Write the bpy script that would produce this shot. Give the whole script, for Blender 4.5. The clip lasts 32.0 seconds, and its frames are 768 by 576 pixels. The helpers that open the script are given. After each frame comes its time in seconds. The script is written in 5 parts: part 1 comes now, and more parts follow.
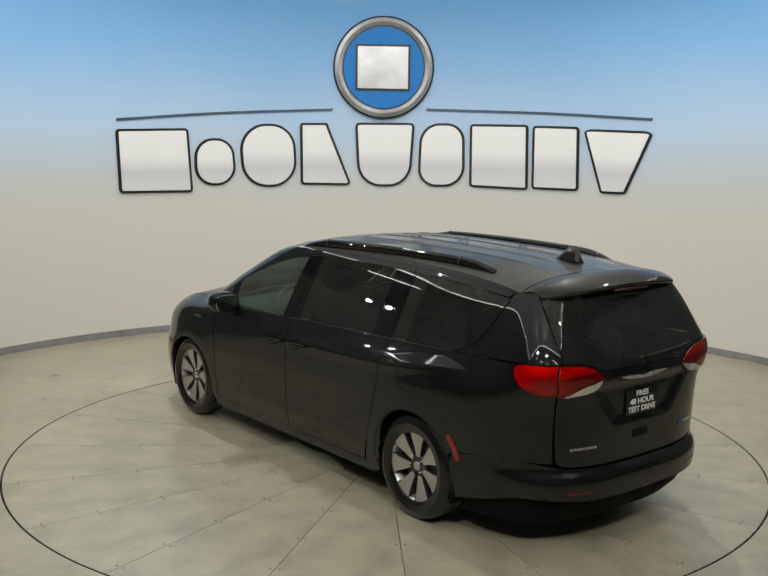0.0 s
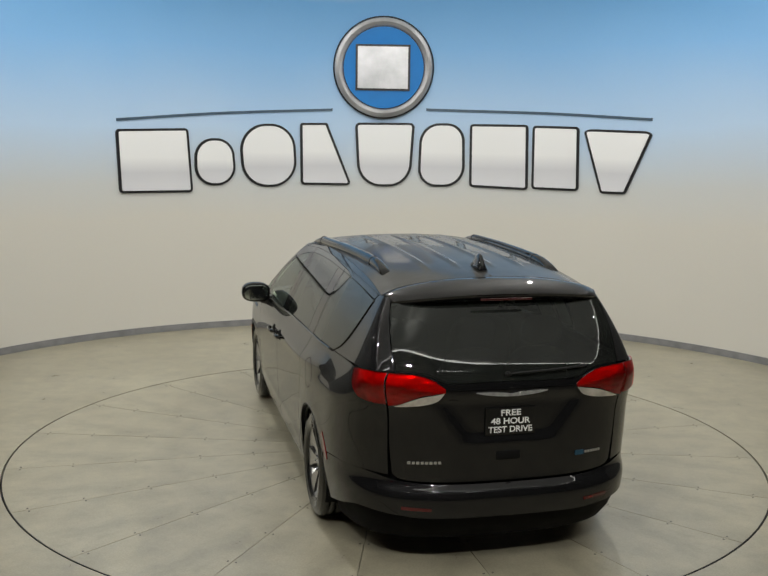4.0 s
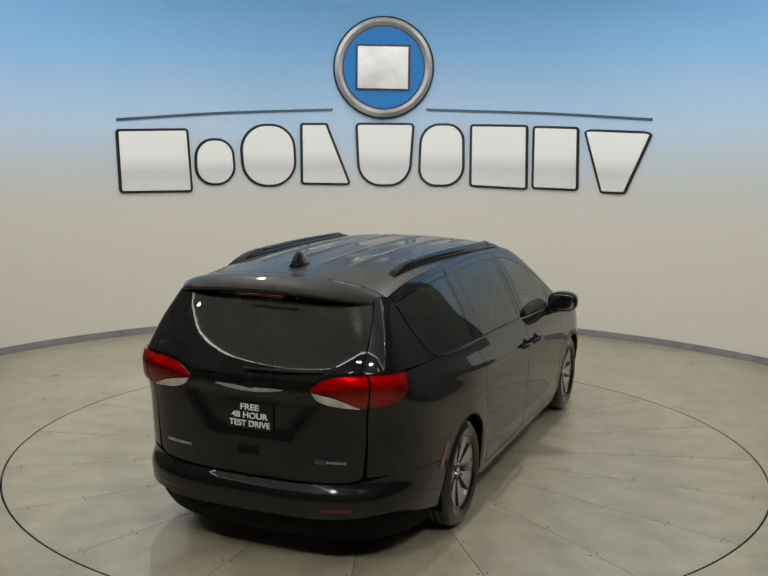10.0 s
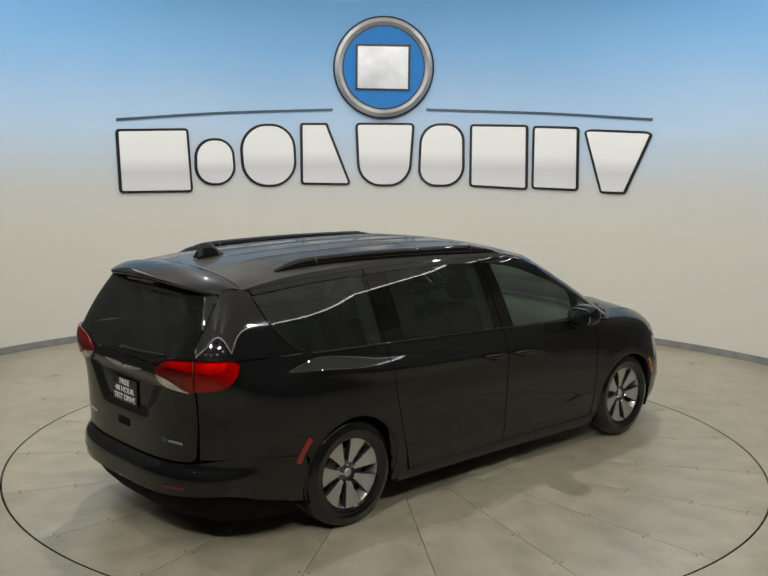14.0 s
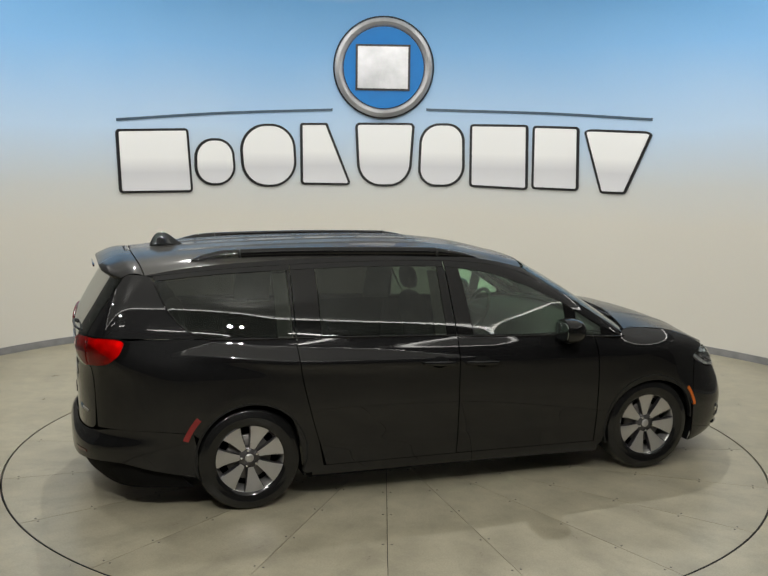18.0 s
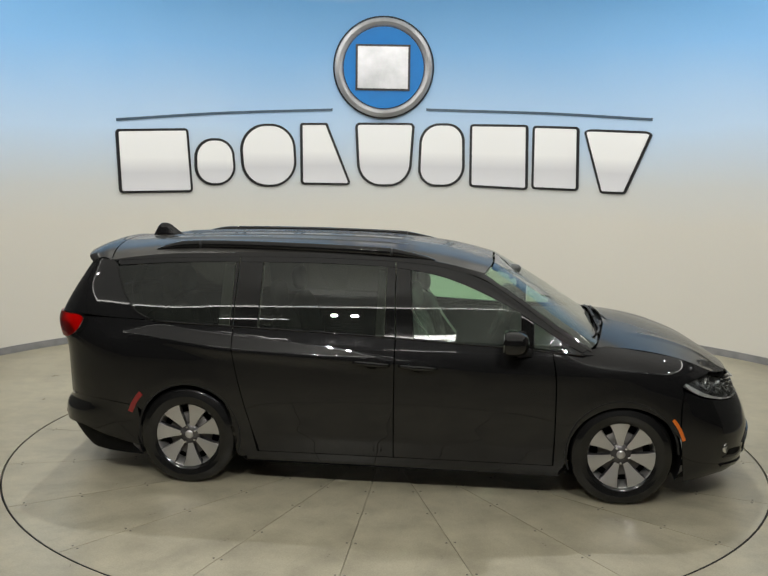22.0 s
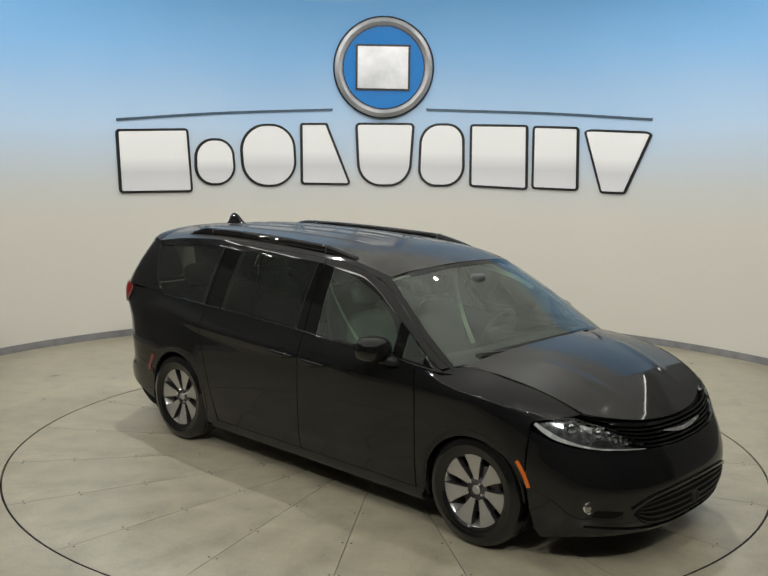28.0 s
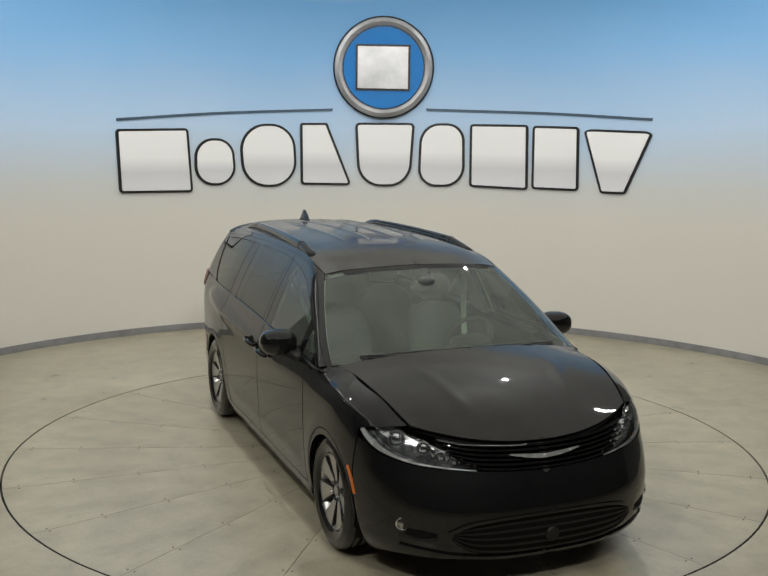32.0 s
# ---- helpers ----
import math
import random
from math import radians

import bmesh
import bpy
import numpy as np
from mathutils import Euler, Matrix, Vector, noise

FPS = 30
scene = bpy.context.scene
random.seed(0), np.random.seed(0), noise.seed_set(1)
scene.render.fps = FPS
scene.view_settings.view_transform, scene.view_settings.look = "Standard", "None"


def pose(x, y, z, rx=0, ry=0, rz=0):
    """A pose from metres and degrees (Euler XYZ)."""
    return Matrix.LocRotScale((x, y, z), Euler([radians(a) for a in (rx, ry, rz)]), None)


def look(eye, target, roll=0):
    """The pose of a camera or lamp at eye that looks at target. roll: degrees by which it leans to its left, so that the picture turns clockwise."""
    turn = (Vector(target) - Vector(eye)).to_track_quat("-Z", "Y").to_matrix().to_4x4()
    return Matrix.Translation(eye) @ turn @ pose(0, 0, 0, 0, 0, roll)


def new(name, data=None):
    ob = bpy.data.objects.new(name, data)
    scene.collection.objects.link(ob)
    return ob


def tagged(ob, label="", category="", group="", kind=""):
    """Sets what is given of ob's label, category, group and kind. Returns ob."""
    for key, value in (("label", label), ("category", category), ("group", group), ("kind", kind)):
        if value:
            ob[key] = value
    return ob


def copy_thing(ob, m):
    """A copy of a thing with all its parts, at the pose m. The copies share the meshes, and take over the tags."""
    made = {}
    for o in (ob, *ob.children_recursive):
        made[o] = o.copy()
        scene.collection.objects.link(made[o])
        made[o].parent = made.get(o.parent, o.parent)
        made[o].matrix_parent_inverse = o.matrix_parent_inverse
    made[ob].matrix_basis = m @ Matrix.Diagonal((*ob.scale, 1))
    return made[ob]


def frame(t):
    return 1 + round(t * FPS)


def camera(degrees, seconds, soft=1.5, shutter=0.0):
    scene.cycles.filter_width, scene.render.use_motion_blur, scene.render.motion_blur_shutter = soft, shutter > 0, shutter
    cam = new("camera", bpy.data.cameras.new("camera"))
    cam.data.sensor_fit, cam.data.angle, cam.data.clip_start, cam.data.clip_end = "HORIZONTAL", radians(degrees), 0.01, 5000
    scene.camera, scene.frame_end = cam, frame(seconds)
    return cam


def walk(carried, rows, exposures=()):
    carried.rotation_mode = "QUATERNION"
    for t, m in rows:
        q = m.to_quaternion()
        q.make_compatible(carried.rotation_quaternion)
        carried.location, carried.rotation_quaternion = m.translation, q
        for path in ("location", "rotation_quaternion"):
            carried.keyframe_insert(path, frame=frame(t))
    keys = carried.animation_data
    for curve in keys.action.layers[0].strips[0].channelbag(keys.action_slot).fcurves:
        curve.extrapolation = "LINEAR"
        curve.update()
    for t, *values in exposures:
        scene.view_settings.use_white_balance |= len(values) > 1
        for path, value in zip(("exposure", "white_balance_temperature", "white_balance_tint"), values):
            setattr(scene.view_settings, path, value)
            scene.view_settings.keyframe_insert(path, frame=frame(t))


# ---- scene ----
# Camera: fixed on a stand in front of the turntable
cam = camera(42.14, 32.0)
EYE = (0.0, -7.927, 2.555)
AIM = (-0.0338, -0.0235, 1.3164)
ROLL = 0.81
# the clip's camera darkens and brightens as the black car turns
EXPOSURES = [(0.0, -0.33), (3.0, -0.40), (6.0, -0.47), (9.0, -0.49), (12.0, -0.41), (14.5, -0.34), (17.0, -0.28), (20.0, -0.25), (23.0, -0.21),
             (25.5, -0.22), (28.0, -0.30), (30.0, -0.36), (32.0, -0.42)]
walk(cam, [(0.0, look(EYE, AIM, ROLL)), (32.0, look(EYE, AIM, ROLL))], EXPOSURES)

TABLE_R = 2.965        # turntable radius
WALL_R = 5.33          # curved studio wall
WALL_H = 6.10
RATE = -6.1298         # degrees a second
START = 38.888
CAR_X = 0.129          # the car stands a little beside the table's axis


# ---- light ----
world = bpy.data.worlds.new("studio")
scene.world = world
world.use_nodes = True
world.node_tree.nodes["Background"].inputs[0].default_value = (0.5, 0.5, 0.48, 1)
world.node_tree.nodes["Background"].inputs[1].default_value = 0.02


def lamp(name, place, target, watts, size, colour=(0.98, 0.97, 0.925), spread=180):
    data = bpy.data.lights.new(name, "AREA")
    data.shape, data.size, data.energy, data.color = "DISK", size, watts, colour
    data.spread = radians(spread)
    ob = new(name, data)
    ob.matrix_world = look(place, target)
    return ob


LAMPS = [
    # behind the turntable, over its flanks, pairs towards the camera and a pair far off to the side
    ((-2.3, 2.6, 5.7), (-1.0, -0.8, 0), 122, 180), ((2.3, 2.6, 5.7), (1.0, -0.8, 0), 118, 180),
    ((-5.0, 0.9, 5.7), (-1.2, -0.8, 0), 50, 150), ((5.0, 0.9, 5.7), (1.2, -0.8, 0), 26, 150),
    ((-2.12, -6.65, 5.6), (-0.9, 2.2, 2.2), 50, 112), ((-1.82, -6.68, 5.6), (-0.8, 2.2, 2.2), 50, 112),
    ((1.36, -7.05, 5.6), (0.8, 2.2, 2.2), 50, 112), ((1.66, -7.0, 5.6), (0.9, 2.2, 2.2), 50, 112),
    ((-6.0, -3.4, 5.6), (-1.6, 2.2, 2.0), 22, 112), ((6.0, -3.4, 5.6), (1.6, 2.2, 2.0), 22, 112),
    ((-8.7, 1.45, 4.95), (-1.5, 0, 0.3), 13, 110), ((-8.7, 1.85, 4.95), (-1.5, 0, 0.3), 13, 110),
]
for place, target, watts, spread in LAMPS:
    lamp("ceiling_spot_light", place, target, watts, 0.10, spread=spread)


# ---- materials ----
def nodes_of(name):
    m = bpy.data.materials.new(name)
    m.use_nodes = True
    nt = m.node_tree
    return m, nt, nt.nodes["Principled BSDF"]


def setp(b, **kw):
    names = {"base": "Base Color", "rough": "Roughness", "metal": "Metallic", "coat": "Coat Weight",
             "coat_rough": "Coat Roughness", "ior": "IOR", "spec": "Specular IOR Level", "trans": "Transmission Weight",
             "emit": "Emission Color", "power": "Emission Strength", "alpha": "Alpha"}
    for k, v in kw.items():
        s = b.inputs[names[k]]
        s.default_value = (*v, 1) if isinstance(v, tuple) else v


def noise_node(nt, scale, detail=4.0, rough=0.55, coords="Object"):
    tc = nt.nodes.new("ShaderNodeTexCoord")
    n = nt.nodes.new("ShaderNodeTexNoise")
    n.inputs["Scale"].default_value = scale
    n.inputs["Detail"].default_value = detail
    n.inputs["Roughness"].default_value = rough
    nt.links.new(tc.outputs[coords], n.inputs["Vector"])
    return n


def ramp_node(nt, src, stops):
    r = nt.nodes.new("ShaderNodeValToRGB")
    el = r.color_ramp.elements
    while len(el) < len(stops):
        el.new(0.5)
    for e, (p, c) in zip(el, stops):
        e.position = p
        e.color = (*c, 1) if isinstance(c, tuple) else (c, c, c, 1)
    nt.links.new(src, r.inputs[0])
    return r


def mix_node(nt, fac, a, b, mode="MIX"):
    m = nt.nodes.new("ShaderNodeMix")
    m.data_type, m.blend_type = "RGBA", mode
    for sock, v in ((m.inputs[0], fac), (m.inputs[6], a), (m.inputs[7], b)):
        if isinstance(v, (int, float)):
            sock.default_value = v
        elif isinstance(v, tuple):
            sock.default_value = (*v, 1)
        else:
            nt.links.new(v, sock)
    return m.outputs[2]


def bump_node(nt, b, height, strength, dist=0.01):
    n = nt.nodes.new("ShaderNodeBump")
    n.inputs["Strength"].default_value = strength
    n.inputs["Distance"].default_value = dist
    nt.links.new(height, n.inputs["Height"])
    nt.links.new(n.outputs[0], b.inputs["Normal"])


def surface(name, base, rough=0.5, metal=0.0, vary=0.15, scale=8.0, bump=0.0, fine=120.0, coat=0.0, **kw):
    """A surface with two scales of variation in colour and gloss."""
    m, nt, b = nodes_of(name)
    setp(b, rough=rough, metal=metal, coat=coat, **kw)
    n1, n2 = noise_node(nt, scale), noise_node(nt, fine, 3)
    lo, hi = tuple(c * (1 - vary) for c in base), tuple(min(1, c * (1 + vary)) for c in base)
    c = ramp_node(nt, n1.outputs[0], [(0.3, lo), (0.7, hi)]).outputs[0]
    c = mix_node(nt, vary * 0.8, c, n2.outputs[1], "SOFT_LIGHT")
    nt.links.new(c, b.inputs["Base Color"])
    r = ramp_node(nt, n1.outputs[0], [(0.25, max(0.02, rough * 0.85)), (0.75, min(1.0, rough * 1.15))])
    nt.links.new(r.outputs[0], b.inputs["Roughness"])
    if bump:
        bump_node(nt, b, n2.outputs[0], bump)
    return m


def concrete(name, seed):
    """Sealed grey-buff concrete with cloudy stains, trowel marks and specks."""
    m, nt, b = nodes_of(name)
    big, mid, grain = noise_node(nt, 0.9 + seed * 0.1, 5), noise_node(nt, 4.5, 6, 0.65), noise_node(nt, 90, 3)
    c = ramp_node(nt, big.outputs[0], [(0.3, (0.300, 0.270, 0.188)), (0.52, (0.352, 0.320, 0.228)), (0.75, (0.400, 0.365, 0.264))]).outputs[0]
    k = ramp_node(nt, mid.outputs[0], [(0.30, 0.74), (0.5, 1.0), (0.70, 1.18)]).outputs[0]
    c = mix_node(nt, 0.8, c, k, "MULTIPLY")
    g = ramp_node(nt, grain.outputs[0], [(0.3, 0.82), (0.7, 1.18)]).outputs[0]
    c = mix_node(nt, 0.6, c, g, "MULTIPLY")
    worn = noise_node(nt, 1.7, 7, 0.7)
    w = ramp_node(nt, worn.outputs[0], [(0.36, 1.06), (0.50, 0.90), (0.58, 1.0), (0.68, 0.94)]).outputs[0]
    c = mix_node(nt, 0.8, c, w, "MULTIPLY")
    nt.links.new(c, b.inputs["Base Color"])
    r = ramp_node(nt, mid.outputs[0], [(0.3, 0.27), (0.7, 0.36)])
    setp(b, rough=0.6, coat=0.8)
    nt.links.new(r.outputs[0], b.inputs["Coat Roughness"])
    bump_node(nt, b, grain.outputs[0], 0.14, 0.002)
    return m


def wall_paint():
    """Off-white wall; the sky-blue overlay graphic is painted into its upper part."""
    m, nt, b = nodes_of("painted_wall")
    tc = nt.nodes.new("ShaderNodeTexCoord")
    sep = nt.nodes.new("ShaderNodeSeparateXYZ")
    nt.links.new(tc.outputs["Object"], sep.inputs[0])
    n = noise_node(nt, 0.35, 3)
    add = nt.nodes.new("ShaderNodeMath")
    add.operation = "MULTIPLY_ADD"
    add.inputs[1].default_value = 0.55
    nt.links.new(n.outputs[0], add.inputs[0])
    nt.links.new(sep.outputs[2], add.inputs[2])
    mr = nt.nodes.new("ShaderNodeMapRange")
    mr.inputs[1].default_value, mr.inputs[2].default_value = 1.75, 6.2
    nt.links.new(add.outputs[0], mr.inputs[0])
    c = ramp_node(nt, mr.outputs[0], [(0.0, (0.66, 0.635, 0.575)), (0.10, (0.61, 0.625, 0.62)), (0.256, (0.50, 0.665, 0.87)),
                                      (0.48, (0.235, 0.49, 0.83)), (0.62, (0.15, 0.40, 0.74)), (0.70, (0.62, 0.61, 0.57))]).outputs[0]
    fine = noise_node(nt, 60, 3)
    c = mix_node(nt, 0.08, c, fine.outputs[1], "SOFT_LIGHT")
    nt.links.new(c, b.inputs["Base Color"])
    setp(b, rough=0.62)
    bump_node(nt, b, fine.outputs[0], 0.05, 0.002)
    return m


M_FLOOR = concrete("sealed_concrete", 0)
M_PLATE = concrete("turntable_concrete", 2)
M_WALL = wall_paint()
M_BASE = surface("baseboard_grey", (0.22, 0.22, 0.225), 0.45, bump=0.05)
M_SEAL = surface("ring_gap_rubber", (0.02, 0.02, 0.02), 0.7)
M_STEEL = surface("dull_steel", (0.16, 0.15, 0.14), 0.5, 0.6)
M_DARKWALL = surface("dark_hall_wall", (0.035, 0.035, 0.035), 0.8)
M_CEILING = surface("hall_ceiling", (0.10, 0.10, 0.098), 0.8)


def glowing_ceiling():
    """Pale stretched fabric with a glow added for its brightness, in broad, slightly uneven strips."""
    m, nt, b = nodes_of("glowing_ceiling_fabric")
    tc = nt.nodes.new("ShaderNodeTexCoord")
    wv = nt.nodes.new("ShaderNodeTexWave")
    wv.inputs["Scale"].default_value, wv.inputs["Distortion"].default_value = 0.55, 0.3
    nt.links.new(tc.outputs["Object"], wv.inputs["Vector"])
    c = ramp_node(nt, wv.outputs[1], [(0.0, (0.92, 0.90, 0.84)), (0.12, (1.0, 0.98, 0.93)), (1.0, (1.0, 0.98, 0.93))]).outputs[0]
    nt.links.new(c, b.inputs["Emission Color"])
    # emission stands in for light falling on the ceiling; no lamps behind it
    setp(b, base=(0.78, 0.78, 0.75), rough=0.8, power=0.40)
    return m


M_SOFFIT = glowing_ceiling()
M_TUBE = bpy.data.materials.new("light_tube")
M_TUBE.use_nodes = True
setp(M_TUBE.node_tree.nodes["Principled BSDF"], base=(0.9, 0.9, 0.88), emit=(1.0, 0.98, 0.92), power=32.0)


# ---- mesh helpers ----
def mesh_object(name, bm, material, parent=None, label="", smooth=True):
    me = bpy.data.meshes.new(name)
    bm.to_mesh(me)
    bm.free()
    for p in me.polygons:
        p.use_smooth = smooth
    for mt in (material if isinstance(material, (list, tuple)) else [material]):
        me.materials.append(mt)
    ob = new(name, me)
    if parent:
        ob.parent = parent
    if label:
        ob["label"] = label
    return ob


def part(name, bm, material, parent, label="", smooth=True):
    return mesh_object(name, bm, material, parent, label, smooth)


def thing(name, place, label, category, group=""):
    ob = new(name)
    ob.location = place
    return tagged(ob, label, category, group)


def box_bm(x0, x1, y0, y1, z0, z1, bevel=0.0, seg=2):
    bm = bmesh.new()
    bmesh.ops.create_cube(bm, size=1)
    for v in bm.verts:
        v.co = Vector((x0 + (v.co.x + 0.5) * (x1 - x0), y0 + (v.co.y + 0.5) * (y1 - y0), z0 + (v.co.z + 0.5) * (z1 - z0)))
    if bevel:
        bmesh.ops.bevel(bm, geom=list(bm.edges), offset=bevel, segments=seg, affect="EDGES", profile=0.5)
    return bm


def arc_band(r0, r1, z0, z1, a0, a1, n):
    """A band round the axis, angles in degrees from +y towards +x."""
    bm = bmesh.new()
    closed = abs(a1 - a0) > 359.9
    rings = []
    for i in range(n if closed else n + 1):
        a = radians(a0 + (a1 - a0) * i / n)
        s, c = math.sin(a), math.cos(a)
        rings.append([bm.verts.new((r * s, r * c, z)) for r, z in ((r0, z0), (r1, z0), (r1, z1), (r0, z1))])
    for i in range(n):
        p, q = rings[i], rings[(i + 1) % len(rings)]
        for k in range(4):
            bm.faces.new((p[k], p[(k + 1) % 4], q[(k + 1) % 4], q[k]))
    if not closed:
        bm.faces.new(rings[0][::-1])
        bm.faces.new(rings[-1])
    bmesh.ops.recalc_face_normals(bm, faces=list(bm.faces))
    return bm


def flat_sharp(ob, degrees=35):
    ob.data.set_sharp_from_angle(angle=radians(degrees))
    return ob


# ---- room ----
floor = flat_sharp(mesh_object("floor", arc_band(TABLE_R + 0.012, 13.5, -0.25, 0.0, 0, 360, 160), M_FLOOR))
tagged(floor, "sealed buff concrete studio floor with faint stains", "floor", kind="structure")
pit = mesh_object("turntable_pit", arc_band(0.05, TABLE_R + 0.1, -0.34, -0.27, 0, 360, 96), M_SEAL)
tagged(pit, "dark pit under the turntable", "pit", kind="structure")
wall = flat_sharp(mesh_object("wall_curved", arc_band(WALL_R, WALL_R + 0.15, -0.02, WALL_H, -56, 56, 104), M_WALL))
tagged(wall, "smooth curved off-white studio wall with the sky-blue overlay painted on", "wall", kind="structure")
# unseen side walls, added to set the tone of the car's reflections
M_WING = surface("grey_wall_paint", (0.08, 0.078, 0.074), 0.62, vary=0.05, scale=0.6, bump=0.04)
for nm, a0, a1 in (("unseen_wing_west", -108, -56.1), ("unseen_wing_east", 56.1, 108)):
    tagged(flat_sharp(mesh_object(nm, arc_band(WALL_R, WALL_R + 0.15, -0.02, 3.4, a0, a1, 44), M_WING)), "unseen plain grey curved side wall, added to tone reflections", "wall", kind="structure")
base = flat_sharp(mesh_object("baseboard", arc_band(WALL_R - 0.012, WALL_R + 0.002, 0.001, 0.082, -108, 108, 180), M_BASE))
tagged(base, "low grey baseboard along the curved wall", "baseboard", kind="structure")
for nm, b in (("wall_behind", (-9.2, 9.2, -9.6, -9.4, 0, 6.6)), ("wall_west", (-9.4, -9.2, -9.6, 8.2, 0, 6.6)),
              ("wall_east", (9.2, 9.4, -9.6, 8.2, 0, 6.6)), ("wall_far", (-9.2, 9.2, 8.0, 8.2, 0, 6.6))):
    tagged(mesh_object(nm, box_bm(*b), M_DARKWALL, smooth=False), "plain dark hall wall", "wall", kind="structure")
tagged(mesh_object("ceiling", box_bm(-9.4, 9.4, -9.6, 8.2, 6.6, 6.8), M_CEILING, smooth=False), "plain dark grey hall ceiling", "ceiling", kind="structure")

# pale lowered ceiling over the turntable, edged with light tubes
EDGE_X, EDGE_Y = 7.0, 6.75
soffit = mesh_object("ceiling_low", box_bm(-EDGE_X, EDGE_X, -EDGE_Y, 7.6, 6.10, 6.18), M_SOFFIT, smooth=False)
tagged(soffit, "pale fabric ceiling over the turntable with an added glow", "ceiling", kind="structure")


tube = thing("light_tube", (0, -7, 6.44), "slim white light tube under the dark ceiling", "ceiling light", "light tubes under the hall ceiling")
bm = bmesh.new()
bmesh.ops.create_cone(bm, cap_ends=True, segments=12, radius1=0.014, radius2=0.014, depth=1.22, matrix=Matrix.Rotation(math.pi / 2, 4, "Y"))
part("tube", bm, M_TUBE, tube)
for x in (-0.62, 0.60):
    part("end_clip", box_bm(x, x + 0.02, -0.03, 0.03, -0.03, 0.16, 0.004), M_STEEL, tube, smooth=False)
tube.matrix_world = pose(-3.9, -8.1, 6.44)
for x, y, turn in ((-1.25, -8.9, 0), (1.45, -8.9, 0), (-8.6, 2.3, 90), (8.6, 2.3, 90), (4.4, -8.1, 0)):
    copy_thing(tube, pose(x, y, 6.44, 0, 0, turn))
# slim lit edging along the rim of the lowered ceiling
M_EDGING = bpy.data.materials.new("lit_edging")
M_EDGING.use_nodes = True
setp(M_EDGING.node_tree.nodes["Principled BSDF"], base=(0.85, 0.85, 0.82), emit=(1.0, 0.98, 0.92), power=12.0)
for x0, x1, y0, y1 in ((-EDGE_X, EDGE_X, -EDGE_Y, -EDGE_Y + 0.05), (-EDGE_X, -EDGE_X + 0.05, -EDGE_Y + 0.06, 6.5), (EDGE_X - 0.05, EDGE_X, -EDGE_Y + 0.06, 6.5)):
    strip = thing("ceiling_edge_light", ((x0 + x1) / 2, (y0 + y1) / 2, 6.10), "slim lit edging along the lowered ceiling", "ceiling light", "lit edging round the ceiling")
    hx, hy = (x1 - x0) / 2, (y1 - y0) / 2
    part("diffuser", box_bm(-hx, hx, -hy, hy, -0.03, -0.002, 0.004), M_EDGING, strip, smooth=False)
    part("channel", box_bm(-hx - 0.006, hx + 0.006, -hy - 0.006, hy + 0.006, -0.0015, 0.002), M_STEEL, strip, smooth=False)

# ---- turntable: twenty wedge plates with screws along the joints ----
table = thing("turntable", (0, 0, 0), "round turntable of concrete-coloured wedge plates flush with the floor", "turntable")


def wedge(a0, a1, r0, r1, z0, z1, n=8):
    bm = bmesh.new()
    rows = []
    g = 0.0022
    for i in range(n + 1):
        ring = []
        for r in (r0, r1):
            e = math.degrees(g / r)
            a = radians(a0 + e + (a1 - a0 - 2 * e) * i / n)
            for z in (z0, z1):
                ring.append(bm.verts.new((r * math.cos(a), r * math.sin(a), z)))
        rows.append(ring)
    for p, q in zip(rows, rows[1:]):
        for a, b in ((1, 3), (3, 2), (2, 0), (0, 1)):
            bm.faces.new((p[a], p[b], q[b], q[a]))
    for ring in (rows[0], rows[-1]):
        bm.faces.new((ring[0], ring[1], ring[3], ring[2]))
    bmesh.ops.recalc_face_normals(bm, faces=list(bm.faces))
    return bm


first = part("plate", wedge(0, 18, 0.35, TABLE_R - 0.004, -0.03, 0.0), M_PLATE, table, smooth=False)
for i in range(1, 20):
    p = new("plate", first.data)
    p.parent = table
    p.rotation_euler[2] = radians(18 * i)
part("hub_plate", arc_band(0.001, 0.347, -0.03, 0.0, 0, 360, 40), M_PLATE, table, smooth=False)
part("underframe", arc_band(0.02, TABLE_R - 0.05, -0.2, -0.036, 0, 360, 80), M_SEAL, table, smooth=False)
part("rim", arc_band(TABLE_R - 0.003, TABLE_R + 0.003, -0.12, -0.001, 0, 360, 128), M_SEAL, table, "dark steel rim", smooth=False)
bm = bmesh.new()
for i in range(20):
    for r in (0.62, 1.09, 1.51, 2.005, 2.47, 2.85):
        for side in (-1, 1):
            a = radians(18 * i) + side * 0.028 / r
            m = Matrix.Translation((r * math.cos(a), r * math.sin(a), 0.0))
            bmesh.ops.create_cone(bm, cap_ends=True, segments=8, radius1=0.009, radius2=0.006, depth=0.005, matrix=m)
screws = part("screws", bm, M_STEEL, table, "small dark countersunk screws", smooth=False)
screws["kind"] = "stuff"


